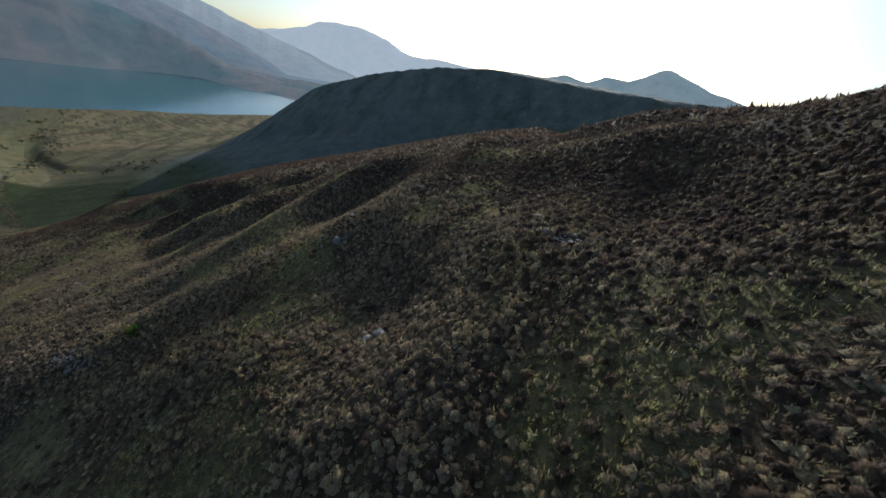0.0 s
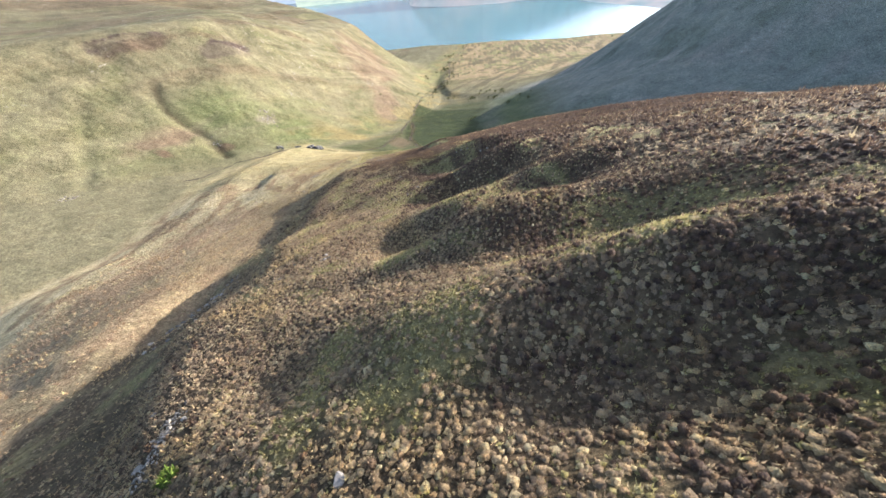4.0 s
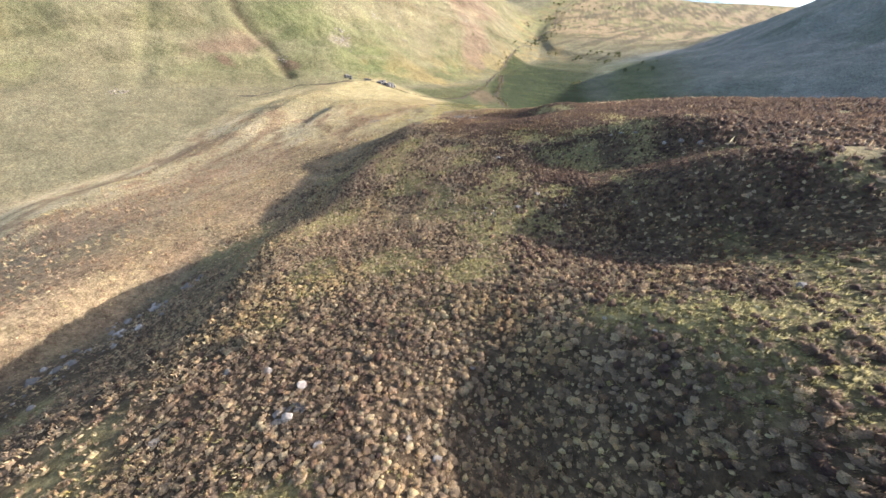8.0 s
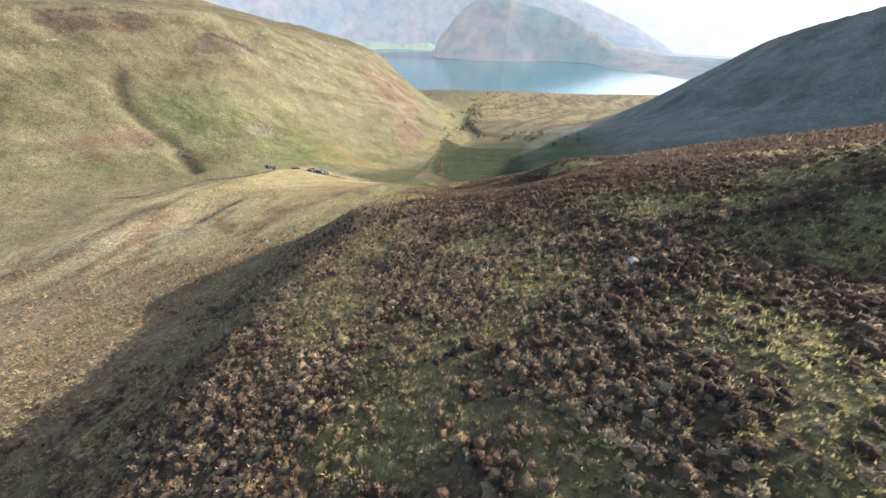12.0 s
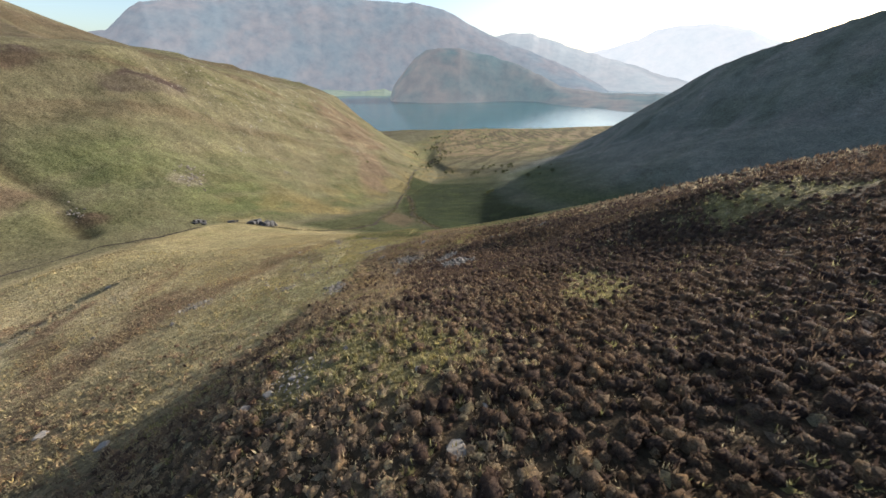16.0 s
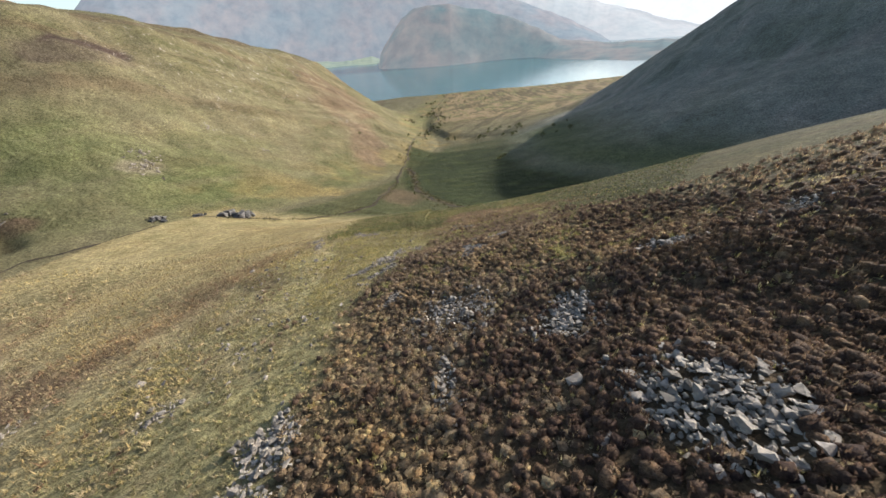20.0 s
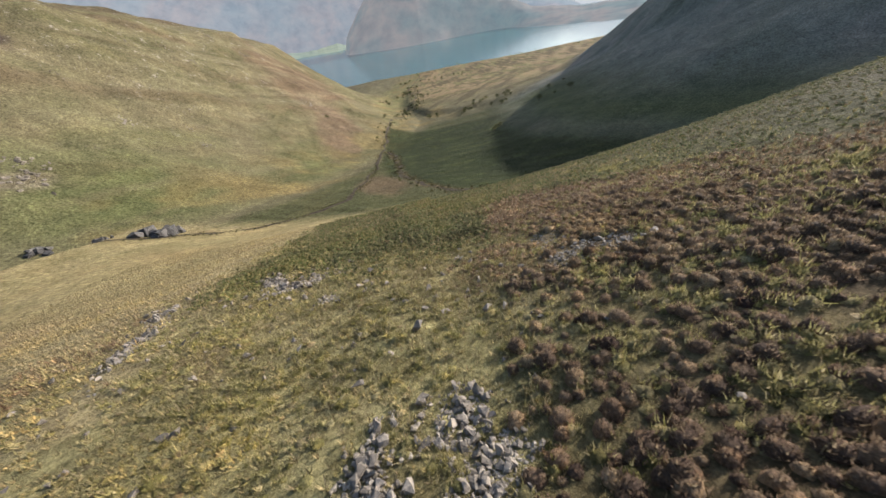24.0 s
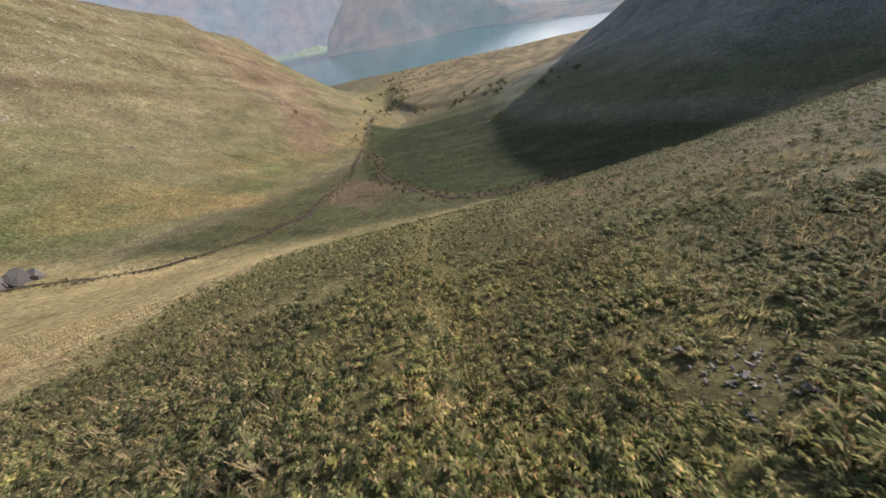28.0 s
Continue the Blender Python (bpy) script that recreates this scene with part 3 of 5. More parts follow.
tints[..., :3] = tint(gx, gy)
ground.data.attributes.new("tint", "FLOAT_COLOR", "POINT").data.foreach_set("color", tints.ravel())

d_beck, _ = to_beck(gx, gy)
crags = step(40, 110, d_beck) * step(-0.1, 0.35, fbm(gx / 45, gy / 45, 3, 78) + 0.5 * mound(gx, gy, -150, 350, 60, 70) + 0.5 * mound(gx, gy, -152, 190, 14, 9))
tints[..., :3] = crags[..., None]
ground.data.attributes.new("crag", "FLOAT_COLOR", "POINT").data.foreach_set("color", tints.ravel())


def on_ground(x, y):
    return land(x, y) + 0.16 * fbm(x / 2.2, y / 2.2, 3, 91) * step(400, 150, np.abs(x) + np.abs(y - 20)) + 1.2 * fbm(x / 30, y / 30, 3, 92) * step(60, 110, np.abs(x - 15))


wx, wy = np.meshgrid(np.linspace(-4300, 4300, 40), np.linspace(600, 4400, 30))
wmat, tree, bsdf = material("lake_water", 0.12, 0.5)
bsdf.inputs["Base Color"].default_value = (0.06, 0.15, 0.16, 1)
bump(tree, bsdf, noise_tex(tree, 0.6, 3), 0.15, 0.3)
water = tagged(sheet("water", wx, wy, np.full(wx.shape, LAKE), wmat), "calm pale blue lake lying between the fells", "lake", kind="structure")

# ---- the fells beyond the lake: backdrops with haze painted in ----
def far_fell(name, label, bearing, rise, base, crest, colour, warm, glow, seed, rough=1.0):
    """A range round the head of the valley, its haze painted in by pale colours and a glow: bearings and rises of its
    skyline in degrees, the distances of its foot (one to a bearing, or one for all) and crest.
    """
    b = np.linspace(bearing[0], bearing[-1], 240)
    s = np.concatenate([np.linspace(0, 1, 60), np.linspace(1.06, 1.5, 6)])
    bb, ss = np.meshgrid(b, s)
    foot = np.interp(bb, bearing, base) if isinstance(base, tuple) else base
    line = np.interp(bb, bearing, rise) + 0.16 * fbm(bb / 1.3, 0 * bb, 4, seed + 40)
    top = 300 + crest * np.tan(np.radians(line))
    dist = foot + (crest - foot) * ss + 18 * fbm(bb / 5, ss, 3, seed + 9)
    x, y = dist * np.sin(np.radians(bb)), dist * np.cos(np.radians(bb))
    z = (LAKE - 6) + (top - LAKE + 6) * np.where(ss <= 1, np.sin(np.clip(ss, 0, 1) * np.pi / 2) ** 1.25, 1 - 0.7 * (ss - 1))
    gully = fbm(bb / 5.5 + 1.4 * ss, ss * 2.2, 4, seed) - 0.5 * np.abs(fbm(bb / 4 - 1.6 * ss, ss * 2.0, 3, seed + 5))
    z = z + gully * (top - LAKE) * 0.06 * np.clip(ss, 0, 1) * np.where(ss <= 1, 1.5 - 1.45 * ss, 0.05)
    m, tree, bsdf = material(name, 1.0, 0.0)
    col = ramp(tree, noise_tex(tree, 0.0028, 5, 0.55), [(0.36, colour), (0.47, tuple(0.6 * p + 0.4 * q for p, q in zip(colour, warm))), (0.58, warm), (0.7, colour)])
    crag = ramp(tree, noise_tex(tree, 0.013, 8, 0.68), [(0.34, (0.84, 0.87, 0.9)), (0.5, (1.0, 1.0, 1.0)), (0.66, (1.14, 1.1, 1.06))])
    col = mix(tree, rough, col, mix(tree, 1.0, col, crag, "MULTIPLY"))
    # dimmed paint plus emission: the distance haze is put into the colour
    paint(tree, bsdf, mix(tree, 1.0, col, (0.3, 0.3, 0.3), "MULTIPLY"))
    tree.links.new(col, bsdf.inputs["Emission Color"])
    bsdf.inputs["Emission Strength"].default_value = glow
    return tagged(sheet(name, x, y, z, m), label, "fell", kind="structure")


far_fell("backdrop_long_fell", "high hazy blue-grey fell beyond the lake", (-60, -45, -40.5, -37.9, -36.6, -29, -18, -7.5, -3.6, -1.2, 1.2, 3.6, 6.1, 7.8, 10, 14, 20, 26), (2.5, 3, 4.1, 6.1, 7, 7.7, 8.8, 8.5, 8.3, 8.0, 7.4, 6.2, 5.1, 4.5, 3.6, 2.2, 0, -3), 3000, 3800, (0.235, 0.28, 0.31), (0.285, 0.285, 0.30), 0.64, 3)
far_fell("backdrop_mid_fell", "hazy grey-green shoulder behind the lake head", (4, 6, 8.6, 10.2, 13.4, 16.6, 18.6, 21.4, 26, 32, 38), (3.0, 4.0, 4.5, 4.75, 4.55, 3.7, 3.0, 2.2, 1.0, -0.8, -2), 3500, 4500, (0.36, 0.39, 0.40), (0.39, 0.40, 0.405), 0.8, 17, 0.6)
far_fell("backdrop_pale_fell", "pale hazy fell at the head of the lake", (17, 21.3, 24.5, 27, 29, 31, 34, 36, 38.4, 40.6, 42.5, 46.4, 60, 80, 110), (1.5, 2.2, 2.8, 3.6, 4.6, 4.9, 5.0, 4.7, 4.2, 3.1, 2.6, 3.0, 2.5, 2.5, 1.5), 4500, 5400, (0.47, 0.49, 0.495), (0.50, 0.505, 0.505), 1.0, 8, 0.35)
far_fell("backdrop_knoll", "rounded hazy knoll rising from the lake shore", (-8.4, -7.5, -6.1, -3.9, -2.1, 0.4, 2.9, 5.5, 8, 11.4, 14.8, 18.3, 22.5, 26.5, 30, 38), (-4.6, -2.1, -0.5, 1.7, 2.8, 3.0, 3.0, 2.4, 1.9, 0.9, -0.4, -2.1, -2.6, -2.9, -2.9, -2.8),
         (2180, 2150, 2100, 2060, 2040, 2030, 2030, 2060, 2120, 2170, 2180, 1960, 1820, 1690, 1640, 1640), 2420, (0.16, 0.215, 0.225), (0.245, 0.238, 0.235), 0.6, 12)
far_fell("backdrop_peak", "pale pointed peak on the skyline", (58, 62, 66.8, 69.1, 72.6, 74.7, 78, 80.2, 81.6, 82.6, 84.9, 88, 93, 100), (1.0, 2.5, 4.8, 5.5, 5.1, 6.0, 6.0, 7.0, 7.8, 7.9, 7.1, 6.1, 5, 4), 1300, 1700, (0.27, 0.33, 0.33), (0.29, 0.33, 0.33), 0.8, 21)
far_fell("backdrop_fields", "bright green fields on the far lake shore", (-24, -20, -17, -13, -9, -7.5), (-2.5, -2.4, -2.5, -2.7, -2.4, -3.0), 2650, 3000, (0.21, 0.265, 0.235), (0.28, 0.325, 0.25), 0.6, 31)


# ---- plants: many small tufts, joined ----
rng = np.random.default_rng(7)


def mid_line(y):
    return np.interp(y, (-155, -118, -80, -45, 0, 60, 100), (34, 48, 32, 14, 3, -6, -8))


def scatter(x0, x1, y0, y1, cell):
    """Jittered places, one to a cell."""
    x, y = np.meshgrid(np.arange(x0, x1, cell), np.arange(y0, y1, cell))
    x = (x + rng.uniform(-0.48, 0.48, x.shape) * cell).ravel()
    y = (y + rng.uniform(-0.48, 0.48, y.shape) * cell).ravel()
    return x, y


def join(name, parts, mat, smooth=False):
    """One object out of (places, triangles) pairs."""
    co, tri, at = [], [], 0
    for c, t in parts:
        co.append(c)
        tri.append(t + at)
        at += len(c)
    return solid(name, np.concatenate(co), np.concatenate(tri), mat, smooth)


def domes(x, y, r, h, ring=7):
    """Lumpy low bushes."""
    n = len(x)
    z = on_ground(x, y)
    a = np.linspace(0, 2 * np.pi, ring, endpoint=False)[None] + rng.uniform(0, 6.28, (n, 1))
    j = lambda amount: 1 + rng.uniform(-amount, amount, (n, ring))
    low = np.stack([x[:, None] + r[:, None] * np.cos(a) * j(0.25), y[:, None] + r[:, None] * np.sin(a) * j(0.25), z[:, None] - 0.12 * j(0.5)], -1)
    b = a + np.pi / ring
    high = np.stack([x[:, None] + 0.8 * r[:, None] * np.cos(b) * j(0.3), y[:, None] + 0.8 * r[:, None] * np.sin(b) * j(0.3), z[:, None] + h[:, None] * 0.68 * j(0.35)], -1)
    top = np.stack([x + rng.uniform(-0.2, 0.2, n) * r, y + rng.uniform(-0.2, 0.2, n) * r, z + h], -1)[:, None]
    co = np.concatenate([low, high, top], 1)
    k, k2 = np.arange(ring), (np.arange(ring) + 1) % ring
    one = np.concatenate([np.stack([k, k2, ring + k], 1), np.stack([k2, ring + k2, ring + k], 1), np.stack([ring + k, ring + k2, np.full(ring, 2 * ring)], 1)])
    return co.reshape(-1, 3), (one[None] + (np.arange(n) * (2 * ring + 1))[:, None, None]).reshape(-1, 3)


def cones(x, y, r, h):
    """Low five-sided mounds."""
    n = len(x)
    z = on_ground(x, y)
    a = np.linspace(0, 2 * np.pi, 5, endpoint=False)[None] + rng.uniform(0, 6.28, (n, 1))
    wide = r[:, None] * rng.uniform(0.6, 1.15, (n, 5))
    low = np.stack([x[:, None] + wide * np.cos(a), y[:, None] + wide * np.sin(a), z[:, None] + 0 * a - 0.08], -1)
    top = np.stack([x + rng.uniform(-0.3, 0.3, n) * r, y + rng.uniform(-0.3, 0.3, n) * r, z + h], -1)[:, None]
    k = np.arange(5)
    one = np.stack([k, (k + 1) % 5, np.full(5, 5)], 1)
    return np.concatenate([low, top], 1).reshape(-1, 3), (one[None] + (np.arange(n) * 6)[:, None, None]).reshape(-1, 3)


def blades(x, y, z, size, wide, count, lean=0.5):
    """Tufts of narrow leaves, count to a tuft."""
    x, y, z, size = (np.repeat(v, count) for v in (x, y, z, size))
    n = len(x)
    a = rng.uniform(0, 6.28, n)
    out = rng.uniform(0.1, 1.0, n) * lean * size
    bx, by = x + 0.25 * out * np.cos(a), y + 0.25 * out * np.sin(a)
    w = wide * size
    px, py = -np.sin(a) * w, np.cos(a) * w
    co = np.stack([np.stack([bx - px, by - py, z - 0.03], -1), np.stack([bx + px, by + py, z - 0.03], -1),
                   np.stack([x + out * np.cos(a), y + out * np.sin(a), z + size * rng.uniform(0.6, 1.1, n)], -1)], 1)
    return co.reshape(-1, 3), np.arange(3 * n).reshape(-1, 3)


def leafy(name, stops, fine=30.0, soft=0.3):
    """A plant's material: the colour varies from piece to piece and within each."""
    m, tree, bsdf = material(name, 0.85, 0.15)
    own = tree.nodes.new("ShaderNodeNewGeometry").outputs["Random Per Island"]
    colour = ramp(tree, own, stops)
    patch = ramp(tree, noise_tex(tree, 0.25, 4), [(0.3, (0.7, 0.68, 0.68)), (0.7, (1.3, 1.28, 1.2))])
    hue = ramp(tree, noise_tex(tree, 2.1, 4, 0.7), [(0.35, (0.58, 0.59, 0.66)), (0.5, (1.0, 1.0, 1.0)), (0.65, (1.48, 1.34, 1.1))])
    patch = mix(tree, 1.0, patch, hue, "MULTIPLY")
    patch = mix(tree, 1.0, patch, ramp(tree, noise_tex(tree, 0.07, 4, 0.6), [(0.38, (0.88, 0.84, 0.86)), (0.5, (1.0, 1.0, 1.0)), (0.62, (1.15, 1.1, 0.92))]), "MULTIPLY")
    fleck = ramp(tree, noise_tex(tree, fine, 3, 0.8), [(0.35, (0.45, 0.45, 0.45)), (0.5, (0.95, 0.95, 0.95)), (0.68, (1.7, 1.65, 1.6))])
    paint(tree, bsdf, mix(tree, 1.0, mix(tree, 1.0, colour, patch, "MULTIPLY"), fleck, "MULTIPLY"))
    bump(tree, bsdf, noise_tex(tree, fine * 0.7, 4, 0.8), 0.09, 1.0)
    see_through(tree, bsdf, colour, soft)
    return m


heather_mat = leafy("heather", [(0.0, (0.195, 0.14, 0.092)), (0.4, (0.295, 0.213, 0.132)), (0.75, (0.39, 0.293, 0.178)), (1.0, (0.48, 0.40, 0.23))], 18.0)


def tufted(x, y, r, h, leaves, size, thin=0.3, round_=False):
    """Bushes: a low lumpy core and small sprigs standing out all over it, most of them upwards."""
    full = leaves > 40
    core = domes(x, y, (0.9 if full else 0.85) * r, (0.84 if full else 0.72) * h, 7 if full else 4) if round_ else cones(x, y, r, 0.72 * h)
    z = on_ground(x, y)
    X, Y, Z, R, H = (np.repeat(v, leaves) for v in (x, y, z, r, h))
    n = len(X)
    a, up = rng.uniform(0, 6.28, n), rng.uniform(0.1, 1.0, n)
    flat = np.sqrt(1 - up**2)
    out = np.stack([flat * np.cos(a), flat * np.sin(a), up], -1)
    base = np.stack([X, Y, Z], -1) + out * np.stack([R, R, H], -1) * (rng.uniform(0.74 if full else 0.55, 0.96, n) if round_ else rng.uniform(0.5, 0.8, n))[:, None]
    w = np.cross(out, rng.normal(size=(n, 3)))
    w /= np.linalg.norm(w, axis=1)[:, None] + 1e-6
    s = (size * rng.uniform(0.6, 1.5, n) * R)[:, None]
    tip = base + (0.5 * out + np.array((0, 0, 0.85)) + rng.normal(size=(n, 3)) * 0.35) * s
    co = np.stack([base - w * s * thin, base + w * s * thin, tip], 1)
    return [core, (co.reshape(-1, 3), np.arange(3 * n).reshape(-1, 3))]


def cover(cell, x0, x1, y0, y1, left, right, chance):
    """Places beside the flight's line, kept by chance."""
    x, y = scatter(x0, x1, y0, y1, cell)
    d = x - mid_line(y)
    near = (d > -left) & (d < right)
    x, y = x[near], y[near]
    keep = rng.uniform(size=len(x)) < chance(x, y) * (1 - bare_at(x, y))
    return x[keep], y[keep]


def sizes(n, least, most, power=1.4):
    return least + (most - least) * rng.uniform(size=n) ** power


rust_mat = leafy("rust_heather", [(0.0, (0.13, 0.094, 0.066)), (0.4, (0.205, 0.147, 0.098)), (0.75, (0.285, 0.21, 0.136)), (1.0, (0.37, 0.29, 0.18))], 24.0)
# darker than its growth alone: the slope's shade is put into the colour
shaded_old_heather_mat = leafy("shaded_old_heather", [(0.0, (0.072, 0.048, 0.037)), (0.4, (0.11, 0.073, 0.052)), (0.75, (0.153, 0.104, 0.069)), (1.0, (0.205, 0.145, 0.09))], 18.0)
heather_chance = lambda x, y: heather_at(x, y) * step(-0.75, -0.3, fbm(x / 1.5, y / 1.5, 2, 45))


def heath(x, y, least, most, low, high, leaves, size, label, thin=0.3, young=None, round_=False):
    """Young brown heather, and old heather on the higher side, its colour darkened for shade."""
    r = sizes(len(x), least, most) * (1 + 0.3 * fbm(x / 1.7, y / 1.7, 2, 46))
    h = r * rng.uniform(low, high, len(x)) * (1 + 0.35 * fbm(x / 2.3, y / 2.3, 2, 47))
    d = x - mid_line(y)
    old = rng.uniform(size=len(x)) < np.clip(0.12 + 0.75 * step(2, 22, d + 6 * fbm(x / 8, y / 8, 3, 48)) + 0.5 * fbm(x / 3, y / 3, 2, 49) + 0.6 * mound(x, y, 17, 24, 14, 20) + 0.55 * step(-22, 0, y) * step(-5, 5, d) * step(44, 36, y) - 0.5 * step(40, 48, y) - 0.3 * step(-35, -55, y) * step(-125, -100, y), 0.03, 0.97)
    h = h * np.where(old, 1.25, 1.0)
    for pick, mat, word, full in ((~old, young or heather_mat, "brown autumn heather", round_), (old, shaded_old_heather_mat, "shade-darkened old heather", True)):
        tagged(join("heather", tufted(x[pick], y[pick], r[pick], h[pick], leaves + (4 if full != round_ else 0), size, thin, full), mat, True), word + label, "heather", kind="stuff")


heath(*cover(0.37, -50, 110, -168, 44, 22, 26, heather_chance), 0.15, 0.43, 0.7, 1.1, 19, 0.31, " bushes covering the spur", 0.24)
heath(*cover(0.41, -30, 30, 44, 62, 16, 24, heather_chance), 0.15, 0.37, 0.65, 1.0, 80, 0.24, " cushions beside the rock slabs", 0.26, rust_mat, True)
heath(*cover(0.41, -30, 30, 62, 100, 16, 24, heather_chance), 0.15, 0.38, 0.65, 1.0, 80, 0.22, " cushions on the grass", 0.26, rust_mat, True)
heath(*cover(0.75, -10, 60, 44, 100, -24, 46, heather_chance), 0.25, 0.5, 0.6, 0.95, 9, 0.45, " bushes on the slope above the slabs", 0.2)
heath(*cover(0.5, -20, 110, -175, 44, -26, 44, heather_chance), 0.18, 0.38, 0.65, 1.0, 9, 0.44, " bushes up the slope beside the spur", 0.2)
heath(*cover(1.1, -20, 150, -180, 100, -44, 150, heather_chance), 0.4, 0.8, 0.45, 0.7, 4, 0.5, " bushes farther up the fellside")
heath(*cover(0.46, -60, 40, -168, 44, 40, -22, lambda x, y: 0.85 * heather_at(x, y)), 0.16, 0.42, 0.6, 0.95, 10, 0.42, " growing down the edge of the spur")
heath(*cover(0.75, -60, 40, -168, 44, 75, -40, lambda x, y: 0.6 * heather_at(x, y)), 0.15, 0.38, 0.6, 0.9, 8, 0.45, " growing sparsely below the edge of the spur")

moss_mat = leafy("moss_grass", [(0.0, (0.23, 0.2, 0.078)), (0.4, (0.325, 0.285, 0.12)), (0.75, (0.405, 0.355, 0.17)), (1.0, (0.48, 0.415, 0.24))], 14.0, 0.4)
moss_chance = lambda x, y: (0.9 * moss_at(x, y) + 0.12) * step(-1, 2, x - heather_edge(y)) * step(110, 95, y)
x, y = cover(0.39, -45, 90, -165, 44, 22, 26, moss_chance)
r = sizes(len(x), 0.12, 0.28)
tagged(join("moss_grass", tufted(x, y, r, 0.5 * r, 8, 0.6, 0.2), moss_mat, True), "yellow-green moss and grass cushions between the heather", "grass", kind="stuff")
x, y = cover(0.55, -10, 100, -165, 44, -26, 46, moss_chance)
r = sizes(len(x), 0.14, 0.3)
tagged(join("moss_grass", tufted(x, y, r, 0.6 * r, 9, 0.5, 0.2), moss_mat, True), "moss and grass cushions in the hollows up the slope", "grass", kind="stuff")
low_mat = leafy("green_grass", [(0.0, (0.17, 0.16, 0.058)), (0.4, (0.265, 0.245, 0.095)), (0.75, (0.36, 0.325, 0.15)), (1.0, (0.44, 0.38, 0.21))], 14.0, 0.35)
x, y = cover(0.36, -26, 24, 44, 100, 17, 20, lambda x, y: np.maximum(moss_chance(x, y), 0.6 * step(-0.25, 0.2, fbm(x / 1.8, y / 1.8, 2, 68)) * step(56, 66, y) * (1 - bracken_at(x, y))))
r = sizes(len(x), 0.13, 0.42)
tagged(join("moss_grass", tufted(x, y, r, 0.72 * r, 40, 0.34, 0.12), low_mat, True), "yellow-green grass cushions among the heather and stones", "grass", kind="stuff")
x, y = cover(0.5, -45, 90, -165, 100, 24, 30, moss_chance)
tagged(join("moss_grass", [blades(x, y, on_ground(x, y), rng.uniform(0.16, 0.34, len(x)), 0.14, 5, 0.8)], moss_mat), "yellow-green grass tufts in the moss", "grass", kind="stuff")

turf_mat = leafy("pale_grass", [(0.0, (0.26, 0.215, 0.115)), (0.4, (0.33, 0.275, 0.15)), (0.75, (0.40, 0.335, 0.195)), (1.0, (0.34, 0.265, 0.155))], 8.0, 0.3)
x, y = cover(0.5, -75, 25, -130, 125, 60, 40, lambda x, y: 0.8 * np.clip(turf_at(x, y) + 0.3 * (x - mid_line(y) < -22), 0, 1) * (1 - 0.8 * bracken_at(x, y)))
tagged(join("pale_grass", [blades(x, y, on_ground(x, y), rng.uniform(0.16, 0.34, len(x)), 0.07, 7, 0.9)], turf_mat), "pale dry grass tufts on the open slope", "grass", kind="stuff")
x, y = cover(0.165, -28, 12, 44, 104, 15, 17, lambda x, y: 0.85 * np.clip(turf_at(x, y) + (1 - heather_at(x, y)) * (y > 58), 0, 1) * (1 - 0.75 * bracken_at(x, y)) * step(-0.6, 0.0, fbm(x / 1.3, y / 1.3, 2, 66)))

# tussocks over the open slope: straw on the pale bands, rust on the brown ones
brown_mat = leafy("brown_tussock", [(0.0, (0.15, 0.095, 0.06)), (0.4, (0.225, 0.15, 0.09)), (0.75, (0.30, 0.21, 0.13)), (1.0, (0.38, 0.29, 0.18))], 10.0)
for cell, reach, near_by, large in ((0.62, 62, 20, 1.0), (1.15, 125, 62, 1.5)):
    tx, ty = cover(cell, -125, 20, -130, 92, reach, -near_by, lambda x, y: 0.85 * step(0.5, 0.1, heather_at(x, y)) * step(-0.5, 0.1, fbm(x / 3, y / 3, 3, 88)))
    rusty = rng.uniform(size=len(tx)) < np.clip(0.12 + 1.6 * step(0.0, 0.4, -stripes(tx, ty)) * 0.5 + 1.2 * brown_strip(tx, ty) + 0.55 * step(-108, -80, tx) * step(24, -4, ty + 7 * fbm(tx / 18, ty / 18, 4, 72)), 0, 0.95) * step(85, 60, ty)
    for pick, mat, label in ((rusty, brown_mat, "rust-brown grass tussocks in bands across the slope"), (~rusty, turf_mat, "pale straw grass tussocks on the open slope")):
        r = large * sizes(pick.sum(), 0.14, 0.4)
        tagged(join("grass_tussock", tufted(tx[pick], ty[pick], r, 0.6 * r, 6, 0.7, 0.16), mat, True), label, "grass", kind="stuff")
short_mat = leafy("short_grass", [(0.0, (0.20, 0.185, 0.075)), (0.4, (0.30, 0.27, 0.122)), (0.75, (0.40, 0.35, 0.19)), (1.0, (0.33, 0.25, 0.14))], 8.0)
tagged(join("pale_grass", [blades(x, y, on_ground(x, y), rng.uniform(0.09, 0.22, len(x)), 0.06, 8, 1.0)], short_mat), "short pale green grass tufts close above the stones", "grass", kind="stuff")
x, y = cover(0.33, -36, 12, 18, 104, 28, 18, lambda x, y: 0.75 * np.clip(turf_at(x, y) + 0.8 * (1 - heather_at(x, y)) * step(56, 62, y), 0, 1) * (1 - 0.85 * bracken_at(x, y)) * step(-0.35, 0.25, fbm(x / 1.2, y / 1.2, 3, 69)))
r = sizes(len(x), 0.11, 0.3)
tagged(join("grass_tussock", tufted(x, y, r, 0.6 * r, 11, 0.6, 0.12), short_mat, True), "lumpy green and straw grass tussocks round the stones", "grass", kind="stuff")


